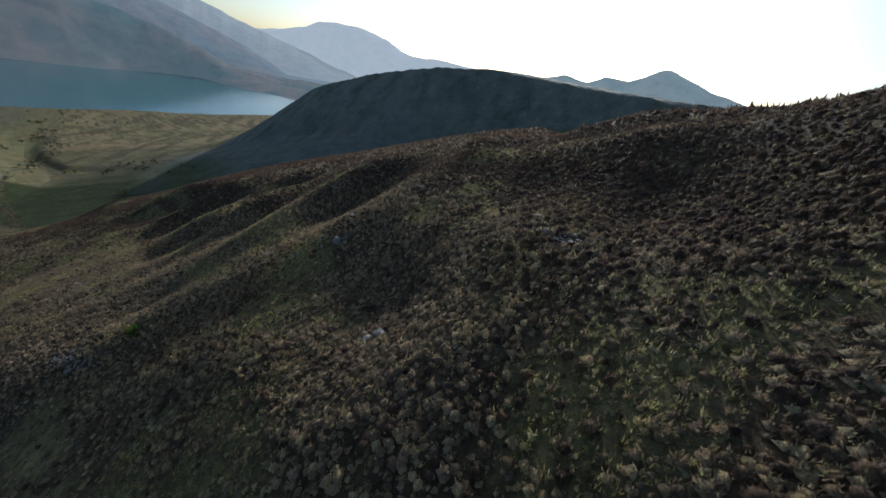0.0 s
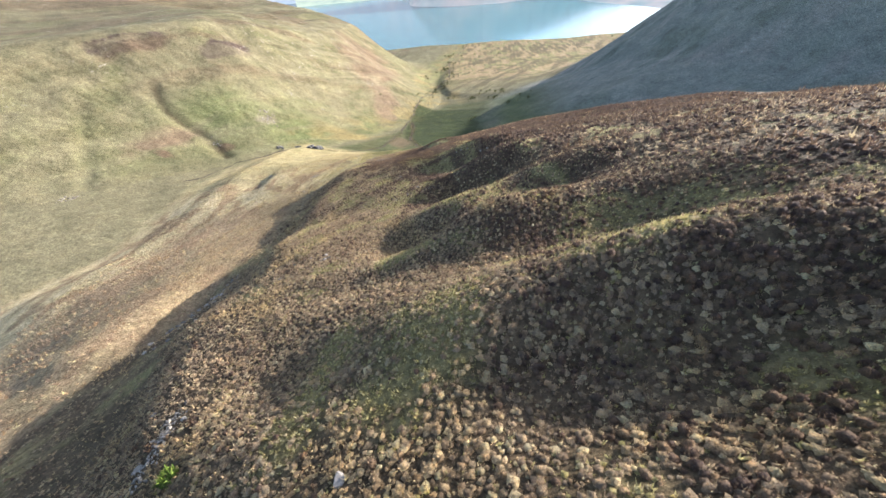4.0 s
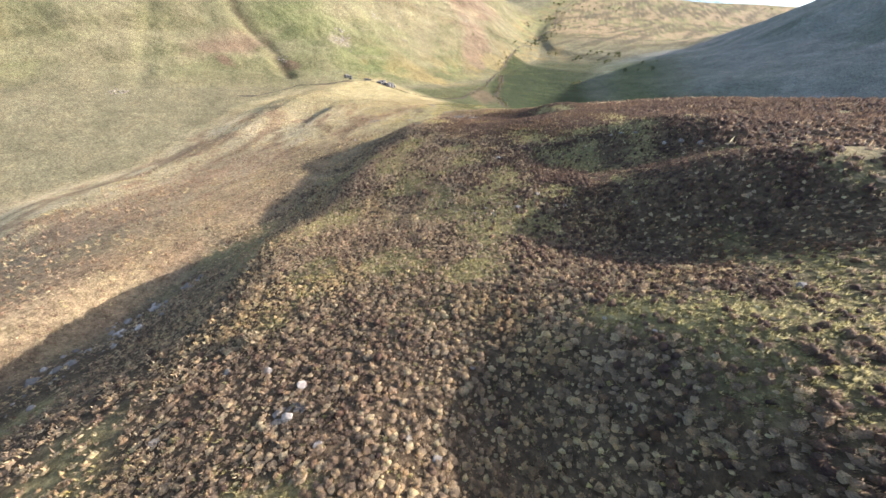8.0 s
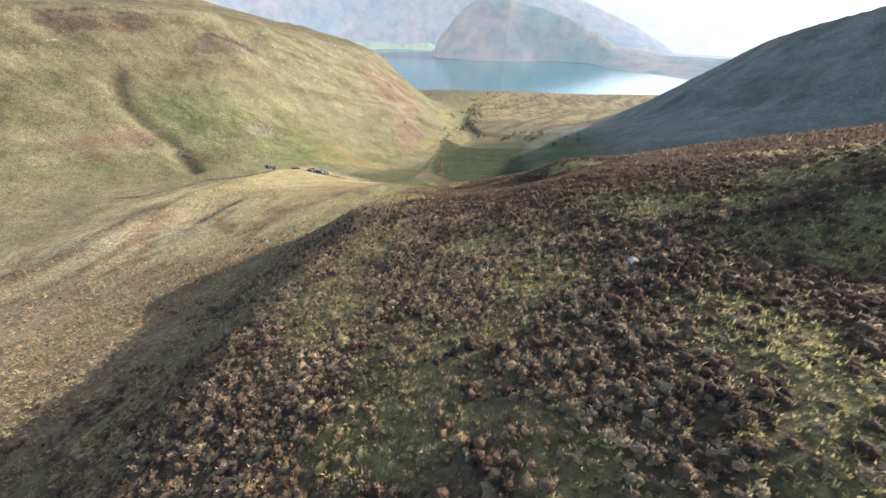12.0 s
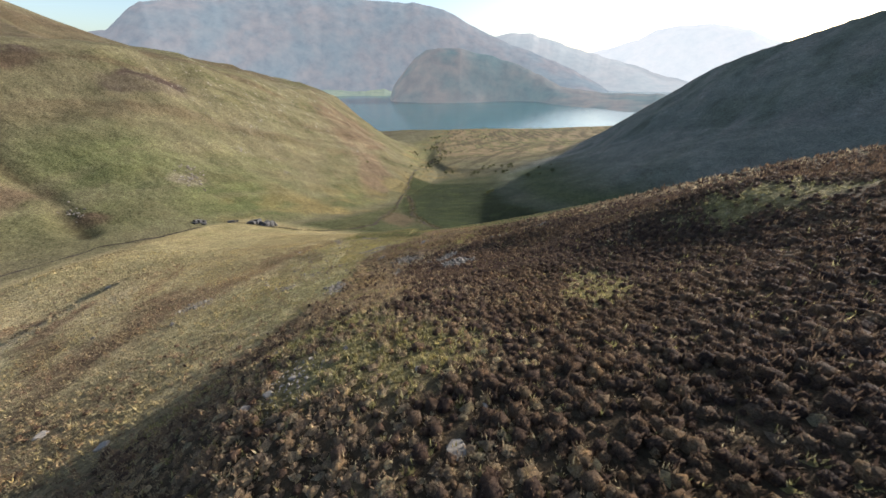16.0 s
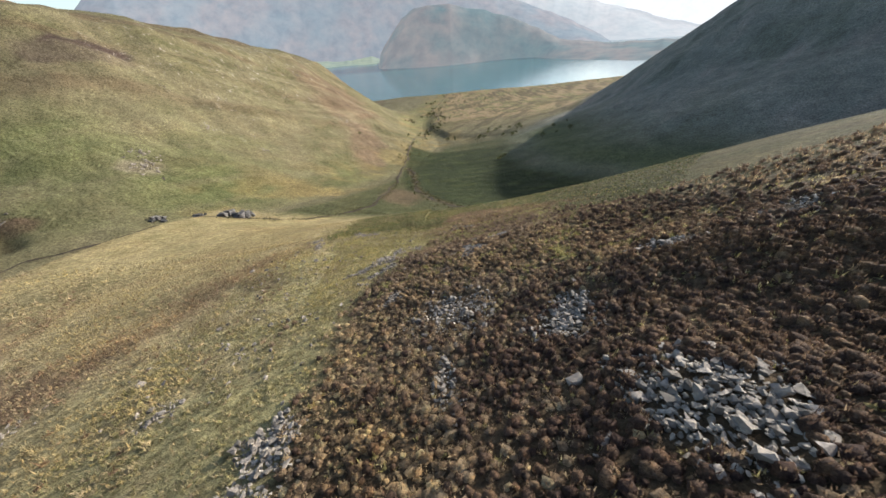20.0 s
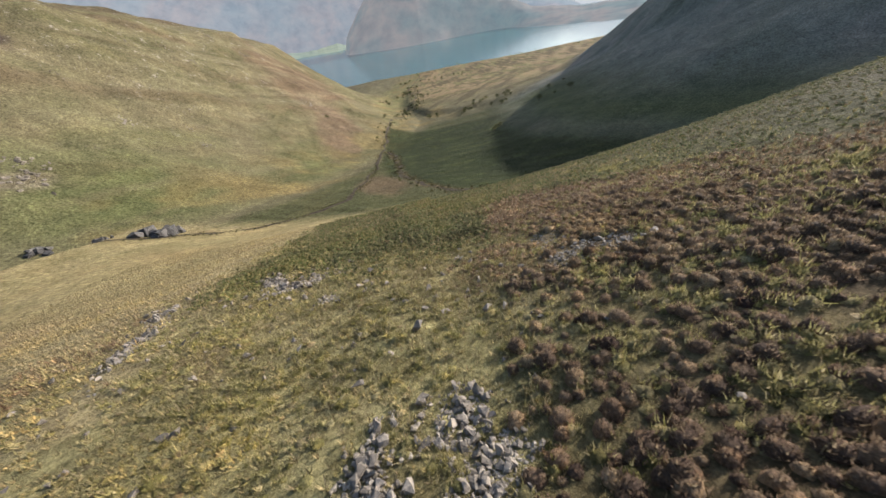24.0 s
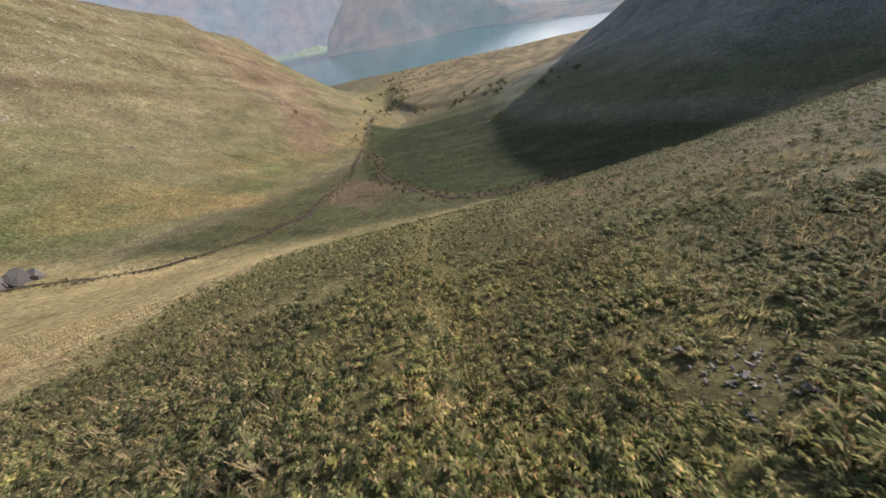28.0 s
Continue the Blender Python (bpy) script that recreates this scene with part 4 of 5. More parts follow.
# ---- bracken: arching fronds with leaflets ----
def fronds(x, y, size, count=5, pairs=5):
    x, y, size = (np.repeat(v, count) for v in (x, y, size))
    z = on_ground(x, y)
    n = len(x)
    a = rng.uniform(0, 6.28, n)
    ca, sa = np.cos(a), np.sin(a)
    co, k = [], 0
    for p in range(pairs):
        s0, s1 = 0.15 + 0.85 * p / pairs, 0.15 + 0.85 * (p + 1.1) / pairs
        reach = lambda s: size * 0.85 * s**1.2
        lift = lambda s: size * (1.0 * s - 0.55 * s**2.4)
        wide = size * 0.3 * (1 - 0.8 * (p / pairs)) * rng.uniform(0.8, 1.2, n)
        for side in (-1, 1):
            r0, r1 = reach(s0), reach(s1)
            co.append(np.stack([np.stack([x + r0 * ca, y + r0 * sa, z + lift(s0)], -1), np.stack([x + r1 * ca, y + r1 * sa, z + lift(s1)], -1),
                                np.stack([x + r1 * ca - side * wide * sa, y + r1 * sa + side * wide * ca, z + lift(s1) - 0.25 * wide], -1)], 1))
    co = np.concatenate(co, 1)
    order = np.arange(n * pairs * 2 * 3).reshape(-1, 3)
    return co.reshape(-1, 3), order


bracken_mat = leafy("bracken", [(0.0, (0.07, 0.085, 0.03)), (0.4, (0.128, 0.142, 0.055)), (0.7, (0.20, 0.20, 0.088)), (0.88, (0.32, 0.28, 0.155)), (1.0, (0.26, 0.16, 0.088))], 6.0, 0.4)
dead_mat = leafy("dead_bracken", [(0.0, (0.13, 0.083, 0.05)), (0.4, (0.21, 0.138, 0.08)), (0.75, (0.30, 0.21, 0.13)), (1.0, (0.41, 0.33, 0.225))], 6.0)
for near, cell, count, pairs in ((True, 0.37, 6, 5), (False, 0.76, 4, 3)):
    x, y = scatter(-45, 70, 45, 150, cell)
    close = (y < 108) & (y > 74) & (x > -30) & (x < 8)
    inside = (x > -28 - 0.35 * (y - 75)) & (x < 14 + 0.9 * (y - 50)) & (close == near)
    roll = rng.uniform(size=len(x)) + bare_at(x, y)
    b, dead = bracken_at(x, y), dead_bracken_at(x, y)
    size = (1 + 0.35 * mound(x, y, -14, 83, 10, 5)) * rng.uniform(0.24, 0.5, len(x)) * (1 + 0.8 * fbm(x / 1.1, y / 1.1, 2, 57)) * (1.0 if near else 1.15)
    clump = step(-0.62, -0.1, fbm(x / 1.5, y / 1.5, 3, 58))
    keep = inside & (roll < 0.97 * b * clump * (1 - dead))
    tagged(join("bracken", [fronds(x[keep], y[keep], size[keep], count, pairs)], bracken_mat), "green bracken turning brown on the lower slope", "bracken", kind="stuff")
    keep = inside & (roll < 0.9 * dead * np.maximum(b, 0.9))
    tagged(join("dead_bracken", [fronds(x[keep], y[keep], 0.85 * size[keep], 5, 3)], dead_mat), "withered rust-brown bracken among the stones", "bracken", kind="stuff")
x, y = cover(0.33, -34, 14, 78, 112, 26, 24, lambda x, y: 0.6 * bracken_at(x, y) * step(88, 95, y) * step(-0.2, 0.3, fbm(x / 1.9, y / 1.9, 3, 59)))
tagged(join("pale_grass", [blades(x, y, on_ground(x, y), rng.uniform(0.25, 0.5, len(x)), 0.05, 8, 0.9)], turf_mat), "straw-coloured grass standing between the bracken fronds", "grass", kind="stuff")
x, y = cover(0.3, -12, 20, 66, 108, 30, 30, lambda x, y: 0.85 * dead_bracken_at(x, y))
tagged(join("dead_bracken", [blades(x, y, on_ground(x, y), rng.uniform(0.12, 0.3, len(x)), 0.1, 7, 1.1)], dead_mat), "flattened rust-brown bracken litter between the stones", "bracken", kind="stuff")
x, y = cover(0.42, -60, -24, 24, 84, 70, 0, lambda x, y: 0.5 * brown_strip(x, y))
tagged(join("dead_bracken", [blades(x, y, on_ground(x, y), rng.uniform(0.2, 0.4, len(x)), 0.1, 7, 0.9)], heather_mat), "strip of brown withered growth across the pale grass", "grass", kind="stuff")


# ---- stones and rocks ----
def part(name, me, parent, label="", m=None):
    ob = new(name, me)
    ob.parent = parent
    if m is not None:
        ob.matrix_basis = m
    return tagged(ob, label)


def stone_mesh(name, mat, seed, flat=0.6, points=13, bulk=1.0):
    """An angular block: the hull of scattered points, its corners knocked off."""
    r = random.Random(seed)
    bm = bmesh.new()
    for _ in range(points):
        v = Vector((r.uniform(-1, 1), r.uniform(-1, 1), r.uniform(-1, 1)))
        v = v / (0.6 * max(abs(v.x), abs(v.y), abs(v.z)) + 0.4 * v.length) * r.uniform(0.8, 1.0)
        bm.verts.new((0.5 * v.x * r.uniform(0.85, 1.1), 0.5 * bulk * v.y * 0.72, 0.5 * v.z * flat))
    hull = bmesh.ops.convex_hull(bm, input=bm.verts)
    bmesh.ops.delete(bm, geom=[g for g in hull["geom_interior"] if isinstance(g, bmesh.types.BMVert)], context="VERTS")
    me = bpy.data.meshes.new(name)
    bm.to_mesh(me)
    bm.free()
    me.materials.append(mat)
    return me


rock_mat, tree, bsdf = material("grey_slate", 0.75, 0.3)
own = tree.nodes.new("ShaderNodeObjectInfo").outputs["Random"]
tone = ramp(tree, own, [(0.0, (0.125, 0.107, 0.083)), (0.5, (0.2, 0.172, 0.136)), (1.0, (0.3, 0.26, 0.208))])
lichen = ramp(tree, noise_tex(tree, 4.0, 6, 0.7), [(0.4, (0.72, 0.72, 0.74)), (0.6, (1.05, 1.03, 1.0)), (0.72, (1.45, 1.42, 1.3))])
paint(tree, bsdf, mix(tree, 1.0, tone, lichen, "MULTIPLY"))
bump(tree, bsdf, noise_tex(tree, 9.0, 6, 0.7), 0.06, 0.8)
rubble_mat, tree, bsdf = material("slate_rubble", 0.75, 0.3)
own = tree.nodes.new("ShaderNodeNewGeometry").outputs["Random Per Island"]
paint(tree, bsdf, mix(tree, 1.0, ramp(tree, own, [(0.0, (0.13, 0.11, 0.083)), (0.5, (0.235, 0.2, 0.156)), (1.0, (0.38, 0.33, 0.265))]), ramp(tree, noise_tex(tree, 6.0, 5), [(0.4, (0.75, 0.75, 0.75)), (0.65, (1.2, 1.2, 1.15))]), "MULTIPLY"))
bump(tree, bsdf, noise_tex(tree, 12.0, 5, 0.7), 0.05, 0.8)

STONES = [stone_mesh("stone", rock_mat, 100 + k, (0.4, 0.55, 0.7, 0.3)[k % 4], 9) for k in range(10)]
BOULDERS = [stone_mesh("boulder", rock_mat, 200 + k, (0.55, 0.7, 0.45)[k % 3], 34, 1.15) for k in range(8)]


def settle(x, y, size, sink, tall=1.0):
    """A pose for a stone of that width, bedded in the slope."""
    z = float(on_ground(np.array([x]), np.array([y]))[0])
    turn = Euler((random.uniform(-0.35, 0.35), random.uniform(-0.35, 0.35), random.uniform(0, 6.28)))
    return Matrix.LocRotScale((x, y, z + size * sink), turn, (size, size, size * tall))


# single boulders: x, y, width; one list to a stretch of the flight
START = [(57.8, -138.0, 0.7), (50.2, -143.4, 1.3), (47.5, -145.4, 1.2), (47.7, -147.5, 0.9), (47.9, -149.2, 0.8), (47.8, -146.5, 0.7), (51.0, -146.0, 0.8), (48.6, -147.8, 0.8),
         (36.4, -140.6, 1.6), (35.7, -140.1, 1.3), (43.1, -138.8, 0.7), (18.7, -112.5, 1.2), (19.2, -108.3, 0.9), (13.8, -107.3, 1.0), (56.0, -123.2, 1.5), (47.5, -119.9, 1.4),
         (38.6, -114.3, 1.3), (43.2, -123.3, 2.0), (44.1, -124.3, 1.3), (51.8, -126.4, 1.2), (51.9, -126.9, 0.9), (47.4, -124.6, 0.6), (48.6, -122.8, 0.7), (46.0, -125.2, 0.7),
         (42.6, -121.2, 0.8), (39.6, -120.6, 1.0), (55.7, -126.2, 1.2), (56.1, -123.8, 1.0)]
SPUR = [(29.2, -72.1, 0.6), (48.2, -61.5, 1.4), (-17.7, -70.6, 2.0), (-17.1, -83.2, 2.4), (-15.5, -81.3, 1.8), (-19.1, -78.3, 1.6), (19.7, -78.6, 1.2), (12.6, -82.2, 1.1),
        (27.0, -77.4, 0.7), (28.8, -77.8, 0.8), (36.6, -66.9, 0.5), (34.5, -45.7, 0.9), (12.4, -77.2, 1.0), (15.6, -76.3, 1.2), (19.1, -76.6, 1.2), (22.6, -79.3, 0.9), (38.9, -67.9, 0.5),
        (15.4, -42.9, 0.9), (20.9, -47.7, 0.8), (31.0, -42.8, 1.3), (24.1, -29.0, 1.1), (10.9, -47.9, 0.5), (11.3, -47.4, 0.5), (12.3, -47.7, 0.5), (25.6, -44.4, 0.5), (24.8, -46.8, 0.8)]
CROWN = [(50, -25, 1.4), (52.3, -26, 1.7), (48, -25, 1.2), (42, -22, 1.0), (44, -22.3, 1.2), (54, -26.8, 1.1), (26.0, -47.8, 0.6), (26.1, -48.5, 0.9), (40.7, -22.2, 1.0), (26.4, -49.0, 0.7), (29.0, -46.6, 1.6), (23.8, -48.3, 0.7), (22.8, -26.8, 1.5), (12.1, -24.7, 0.8), (-9.3, -28.3, 1.2),
         (-7.2, -28.6, 0.9), (-22.3, 5.9, 1.4), (1.9, -1.9, 1.3), (3.0, -0.3, 0.4), (2.4, -0.1, 0.5), (5.9, 3.3, 0.4), (-9.0, 7.3, 0.7), (-3.5, 4.7, 0.5), (-4.3, 3.8, 0.6), (-5.6, 3.0, 0.6),
         (-6.4, 2.2, 0.8), (-7.2, 1.6, 0.8), (0.5, 2.0, 0.6), (-33.3, 9.6, 1.6), (-83.4, 61.8, 4.2), (-39.4, 30.6, 1.4), (-53.6, 31.1, 1.2), (-3.8, -0.1, 0.7)]
GRASS = [(-29.8, 40.8, 1.3), (-28.0, 47.9, 1.0), (-21.4, 46.0, 1.0), (-23.2, 37.5, 0.8), (-17.8, 45.5, 0.8), (-25.4, 37.3, 0.9), (-24.1, 36.8, 0.7), (0.3, 32.7, 1.3), (2.3, 34.1, 0.7),
         (-4.7, 37.6, 0.8), (-6.3, 37.9, 0.7), (-4.8, 29.5, 0.5), (5.9, 31.1, 1.2), (4.4, 29.2, 0.9), (5.0, 28.4, 0.9), (-2.8, 31.0, 0.5), (-22.2, 42.1, 0.7), (-23.7, 63.5, 1.3), (-22.5, 63.6, 0.9),
         (-17.7, 61.5, 0.5), (-8.7, 56.2, 0.5), (-7.0, 55.5, 0.6), (-35.0, 65.6, 1.3), (-31.9, 64.4, 1.2), (-41.5, 74.7, 1.2), (-29.5, 68.4, 0.6), (-30.2, 80.7, 0.9), (-21.4, 65.2, 0.4)]
FERN = [(-13.8, 50.7, 0.8), (-13.2, 50.5, 0.7), (-9.3, 52.2, 0.8), (-8.6, 55.7, 0.6), (-7.1, 55.0, 0.7), (-9.6, 49.1, 0.5), (-8.5, 49.3, 0.5), (-17.1, 52.4, 0.5), (-12.2, 53.3, 0.8), (-17.5, 60.8, 0.5), (-18.5, 56.2, 0.4), (-19.6, 59.1, 0.5), (-13.8, 75.7, 0.8), (-11.7, 72.2, 0.5), (-6.3, 74.5, 0.4), (-5.8, 73.0, 0.7), (-2.9, 74.3, 0.5), (-8.5, 70.7, 0.4), (-7.3, 70.9, 0.3),
        (-6.4, 71.0, 0.3), (-9.1, 73.3, 0.3), (-7.1, 73.3, 0.3), (-18.5, 79.6, 0.7), (-5.1, 75.3, 0.4), (-7.7, 77.3, 0.3), (-13.6, 97.5, 0.3), (-5.0, 98.6, 0.4), (-2.8, 101.5, 0.4)]
for rocks, label in ((START, "pale lichened slate boulder half sunk in the heather"), (SPUR, "pale grey slate boulder on the heather spur"), (CROWN, "weathered grey slate boulder among heather and moss"),
                     (GRASS, "grey angular slate boulder lying on the grass slope"), (FERN, "grey slate stone lying among the bracken")):
    for bx, by, wide in rocks:
        tagged(new("boulder", random.choice(BOULDERS)), label, "rock", "boulders on the fellside").matrix_basis = settle(bx, by, 0.66 * wide, 0.06, random.uniform(0.5, 0.9))


def scree_patch(cx, cy, rx, ry, turn, count, size, label):
    """Loose angular stones in a hollow: the large ones by themselves, the small ones joined."""
    top = new("scree_patch")
    top.matrix_basis = Matrix.Translation((cx, cy, float(on_ground(np.array([cx]), np.array([cy]))[0])))
    back = top.matrix_basis.inverted()
    tagged(top, label, "scree", "scree patches")
    c, s = math.cos(radians(turn)), math.sin(radians(turn))

    def spot():
        while True:
            u, v = random.gauss(0, 0.55), random.gauss(0, 0.55)
            if math.hypot(u, v) < 0.95 + 0.9 * noise.noise((u * 2.2 + cx, v * 2.2 + cy, 3.0)):
                return cx + u * ry * c - v * rx * s, cy + u * ry * s + v * rx * c

    for _ in range(count):
        sx, sy = spot()
        part("stone", random.choice(STONES), top, m=back @ settle(sx, sy, size * random.uniform(0.55, 1.4), random.uniform(0.12, 0.35)))
    co, tri, at = [], [], 0
    for _ in range(count * 5):
        me = random.choice(STONES)
        sx, sy = spot()
        m = back @ settle(sx, sy, size * random.uniform(0.3, 0.75), 0.12)
        co += [m @ v.co for v in me.vertices]
        tri += [[i + at for i in p.vertices] for p in me.polygons]
        at = len(co)
    ob = solid("rubble", np.array(co), np.array(tri), rubble_mat, False)
    ob.parent = top
    tagged(ob, "small grey slate rubble", kind="stuff")


for cx, cy, rx, ry, turn, count, size, label in SCREE_UPPER + SCREE_LOWER + SCREE_FOOT:
    scree_patch(cx, cy, rx, ry, turn, count, size, label)


def outcrop(cx, cy, wide, tall, blocks, label, shapes=BOULDERS):
    """Bare rock breaking through the ground in tilted blocks."""
    top = new("rock_outcrop")
    z = float(on_ground(np.array([cx]), np.array([cy]))[0])
    top.matrix_basis = Matrix.Translation((cx, cy, z))
    tagged(top, label, "rock")
    for k in range(blocks):
        u, v = random.uniform(-0.42, 0.42) * wide, random.uniform(-0.3, 0.3) * wide
        size = wide * random.uniform(0.35, 0.6)
        h = float(on_ground(np.array([cx + u]), np.array([cy + v]))[0]) - z
        turn = Euler((random.uniform(-0.3, 0.1), random.uniform(-0.3, 0.2), random.uniform(-0.5, 0.5)))
        part("block", random.choice(shapes), top, m=Matrix.LocRotScale((u, v, h + 0.1 * tall), turn, (size, size, tall * random.uniform(0.8, 1.4))))


def dark_rock(name, stops):
    m, tree, bsdf = material(name, 0.66, 0.28)
    own = tree.nodes.new("ShaderNodeObjectInfo").outputs["Random"]
    tone = ramp(tree, own, stops)
    vein = ramp(tree, noise_tex(tree, 3.0, 7, 0.75), [(0.36, (0.55, 0.55, 0.55)), (0.55, (1.0, 1.0, 1.0)), (0.7, (1.5, 1.48, 1.4))])
    paint(tree, bsdf, mix(tree, 1.0, tone, vein, "MULTIPLY"))
    bump(tree, bsdf, noise_tex(tree, 7.0, 8, 0.8), 0.22, 1.0)
    return m


slab_mat = dark_rock("wet_slate", [(0.0, (0.085, 0.073, 0.06)), (0.6, (0.135, 0.117, 0.096)), (1.0, (0.215, 0.188, 0.157))])
crag_mat = dark_rock("crag_rock", [(0.0, (0.05, 0.047, 0.043)), (0.6, (0.09, 0.084, 0.076)), (1.0, (0.16, 0.148, 0.13))])
PLATES = [stone_mesh("slab", slab_mat, 400 + k, 1.0, 13, 1.25) for k in range(7)]
ledge_mat = dark_rock("weathered_rock", [(0.0, (0.13, 0.108, 0.082)), (0.6, (0.17, 0.143, 0.108)), (1.0, (0.22, 0.185, 0.142))])
LEDGES = [stone_mesh("block", ledge_mat, 480 + k, 1.0, 13, 1.25) for k in range(6)]
CRAGS = [stone_mesh("block", crag_mat, 450 + k, 0.8, 13, 1.3) for k in range(6)]


def lean_of(x, y):
    """The turn that lays a thing flat on the slope."""
    px, py = np.array([x + 0.5, x - 0.5, x, x]), np.array([y, y, y + 0.5, y - 0.5])
    z = on_ground(px, py)
    return Vector((float(z[1] - z[0]), float(z[3] - z[2]), 1.0)).to_track_quat("Z", "Y").to_matrix().to_4x4()


def slabs(cx, cy, wide, deep, turn, count, label):
    """Cracked flat rock, nearly flush with the ground: plates side by side."""
    top = new("rock_outcrop")
    z = float(on_ground(np.array([cx]), np.array([cy]))[0])
    top.matrix_basis = Matrix.Translation((cx, cy, z))
    tagged(top, label, "rock")
    c, s = math.cos(radians(turn)), math.sin(radians(turn))
    for _ in range(count):
        u, v = random.uniform(-0.5, 0.5) * wide, random.uniform(-0.5, 0.5) * deep
        x, y = cx + u * c - v * s, cy + u * s + v * c
        size = random.uniform(0.45, 1.25)
        h = float(on_ground(np.array([x]), np.array([y]))[0]) - z
        tilt = Euler((random.uniform(-0.05, 0.05), random.uniform(-0.05, 0.05), radians(turn) + random.uniform(-0.3, 0.3))).to_matrix().to_4x4()
        part("slab", random.choice(PLATES), top, m=Matrix.Translation((x - cx, y - cy, h + random.uniform(-0.05, 0.015))) @ lean_of(x, y) @ tilt @ Matrix.Diagonal((size, 0.75 * size, random.uniform(0.12, 0.2), 1)))


SLAB = "cracked flat dark grey rock slabs flush with the heather"
for cx, cy, wide, deep, turn, count in SLABS:
    slabs(cx, cy, wide, deep, turn, count, SLAB)
# heather and grass rooted in the cracks of the slabs
for cx, cy, wide, deep, turn, count in SLABS:
    n = int(1.1 * wide * deep)
    u, v = rng.uniform(-0.55, 0.55, n) * wide, rng.uniform(-0.55, 0.55, n) * deep
    c, s = math.cos(radians(turn)), math.sin(radians(turn))
    x, y = cx + u * c - v * s, cy + u * s + v * c
    keep = fbm(x / 1.6, y / 1.6, 2, 51) > -0.02
    r = sizes(keep.sum(), 0.16, 0.4)
    tagged(join("heather", tufted(x[keep], y[keep], r, 0.75 * r, 70, 0.28, 0.24, True), rust_mat, True), "brown heather cushions rooted in the cracks of the slabs", "heather", kind="stuff")
CRAG = "dark rock outcrop in the bank of the beck"
for cx, cy, wide, tall, blocks in ((-99, 161, 11, 4.6, 14), (-115, 159, 5, 3.0, 8), (-128, 154, 6, 2.6, 8)):
    outcrop(cx, cy, wide, tall, blocks, CRAG, CRAGS)


def ledge(cx, cy, wide, tall, blocks, label):
    """Broken rock showing through the turf of the far fellside."""
    top = new("rock_outcrop")
    z = float(on_ground(np.array([cx]), np.array([cy]))[0])
    top.matrix_basis = Matrix.Translation((cx, cy, z))
    tagged(top, label, "rock")
    for _ in range(blocks):
        u, v = random.gauss(0, 0.3) * wide, random.gauss(0, 0.22) * wide
        size = wide * random.uniform(0.08, 0.22)
        h = float(on_ground(np.array([cx + u]), np.array([cy + v]))[0]) - z
        turn = lean_of(cx + u, cy + v) @ Euler((random.uniform(-0.3, 0.3), random.uniform(-0.3, 0.3), random.uniform(0, 6.28))).to_matrix().to_4x4()
        part("block", random.choice(LEDGES), top, m=Matrix.Translation((u, v, h)) @ turn @ Matrix.Diagonal((size, size, min(tall, 0.8 * size), 1)))


for cx, cy, wide, tall, blocks in ((-150, 186, 12, 2.0, 7), (-218, 46, 10, 3.0, 6), (-148, 243, 9, 1.0, 5), (-175, 139, 9, 2.0, 5), (-121, 247, 7, 1.2, 5), (-94, 362, 10, 1.2, 5), (-173, 313, 6, 1.6, 5), (-161, 332, 5, 1.4, 4), (-159, 391, 7, 1.8, 6),
                                      (-149, 334, 5, 1.4, 5), (-139, 393, 6, 1.5, 5), (-134, 339, 4, 1.2, 4), (-132, 261, 4, 1.0, 4), (-172, 255, 4, 1.2, 4), (-109, 357, 5, 1.2, 4), (-152, 194, 9, 1.4, 7)):
    ledge(cx, cy, wide, 0.45 * tall, 4 * blocks, "pale broken rock outcrop on the grassy fellside")


# loose stones strewn over the short grass
strewn = 0
while strewn < 360:
    sx, sy = random.uniform(-32, 2), random.uniform(36, 84)
    if float(turf_at(np.array([sx]), np.array([sy]))[0]) > 0.6 or (sy > 60 and random.random() < 0.35):
        tagged(new("stone", random.choice(STONES)), "pale angular slate stone lying loose on the grass", "stone", "loose stones on the grass").matrix_basis = settle(sx, sy, 0.17 + 0.5 * random.random() ** 1.7, 0.2)
        strewn += 1


# pale blocks fallen from the edge of the spur
for _ in range(90):
    a, d = random.uniform(0, 6.28), math.sqrt(random.random())
    sx, sy = -15 + 8 * d * math.cos(a) - 0.15 * 13 * d * math.sin(a), -78 + 15 * d * math.sin(a)
    tagged(new("boulder", random.choice(BOULDERS)), "pale slate block fallen below the edge of the spur", "rock", "boulders on the fellside").matrix_basis = settle(sx, sy, 0.3 + 1.0 * random.random() ** 2.5, 0.08, random.uniform(0.5, 0.9))


# ---- the beck, and the trees along it ----
def ribbon(name, pts, wide, mat, label, wander, lift, seed):
    """A narrow strip laid along a line on the ground."""
    pts = np.array(pts, float)
    s = np.concatenate([[0], np.cumsum(np.hypot(*np.diff(pts[:, :2], axis=0).T))])
    u = np.arange(0, s[-1], 2.5)
    x, y = np.interp(u, s, pts[:, 0]), np.interp(u, s, pts[:, 1])
    dx, dy = np.gradient(x), np.gradient(y)
    n = np.hypot(dx, dy)
    side = wander * fbm(u / 22, 0 * u, 3, seed)
    x, y = x - dy / n * side, y + dx / n * side
    w = wide * np.clip(1 + 1.3 * fbm(u / 7, 0 * u + 5, 3, seed), 0.15, 2)[None] * np.linspace(-1, 1, 4)[:, None]
    X, Y = x[None] - (dy / n)[None] * w, y[None] + (dx / n)[None] * w
    return tagged(sheet(name, X, Y, on_ground(X, Y) + lift, mat), label, "stream", kind="structure")


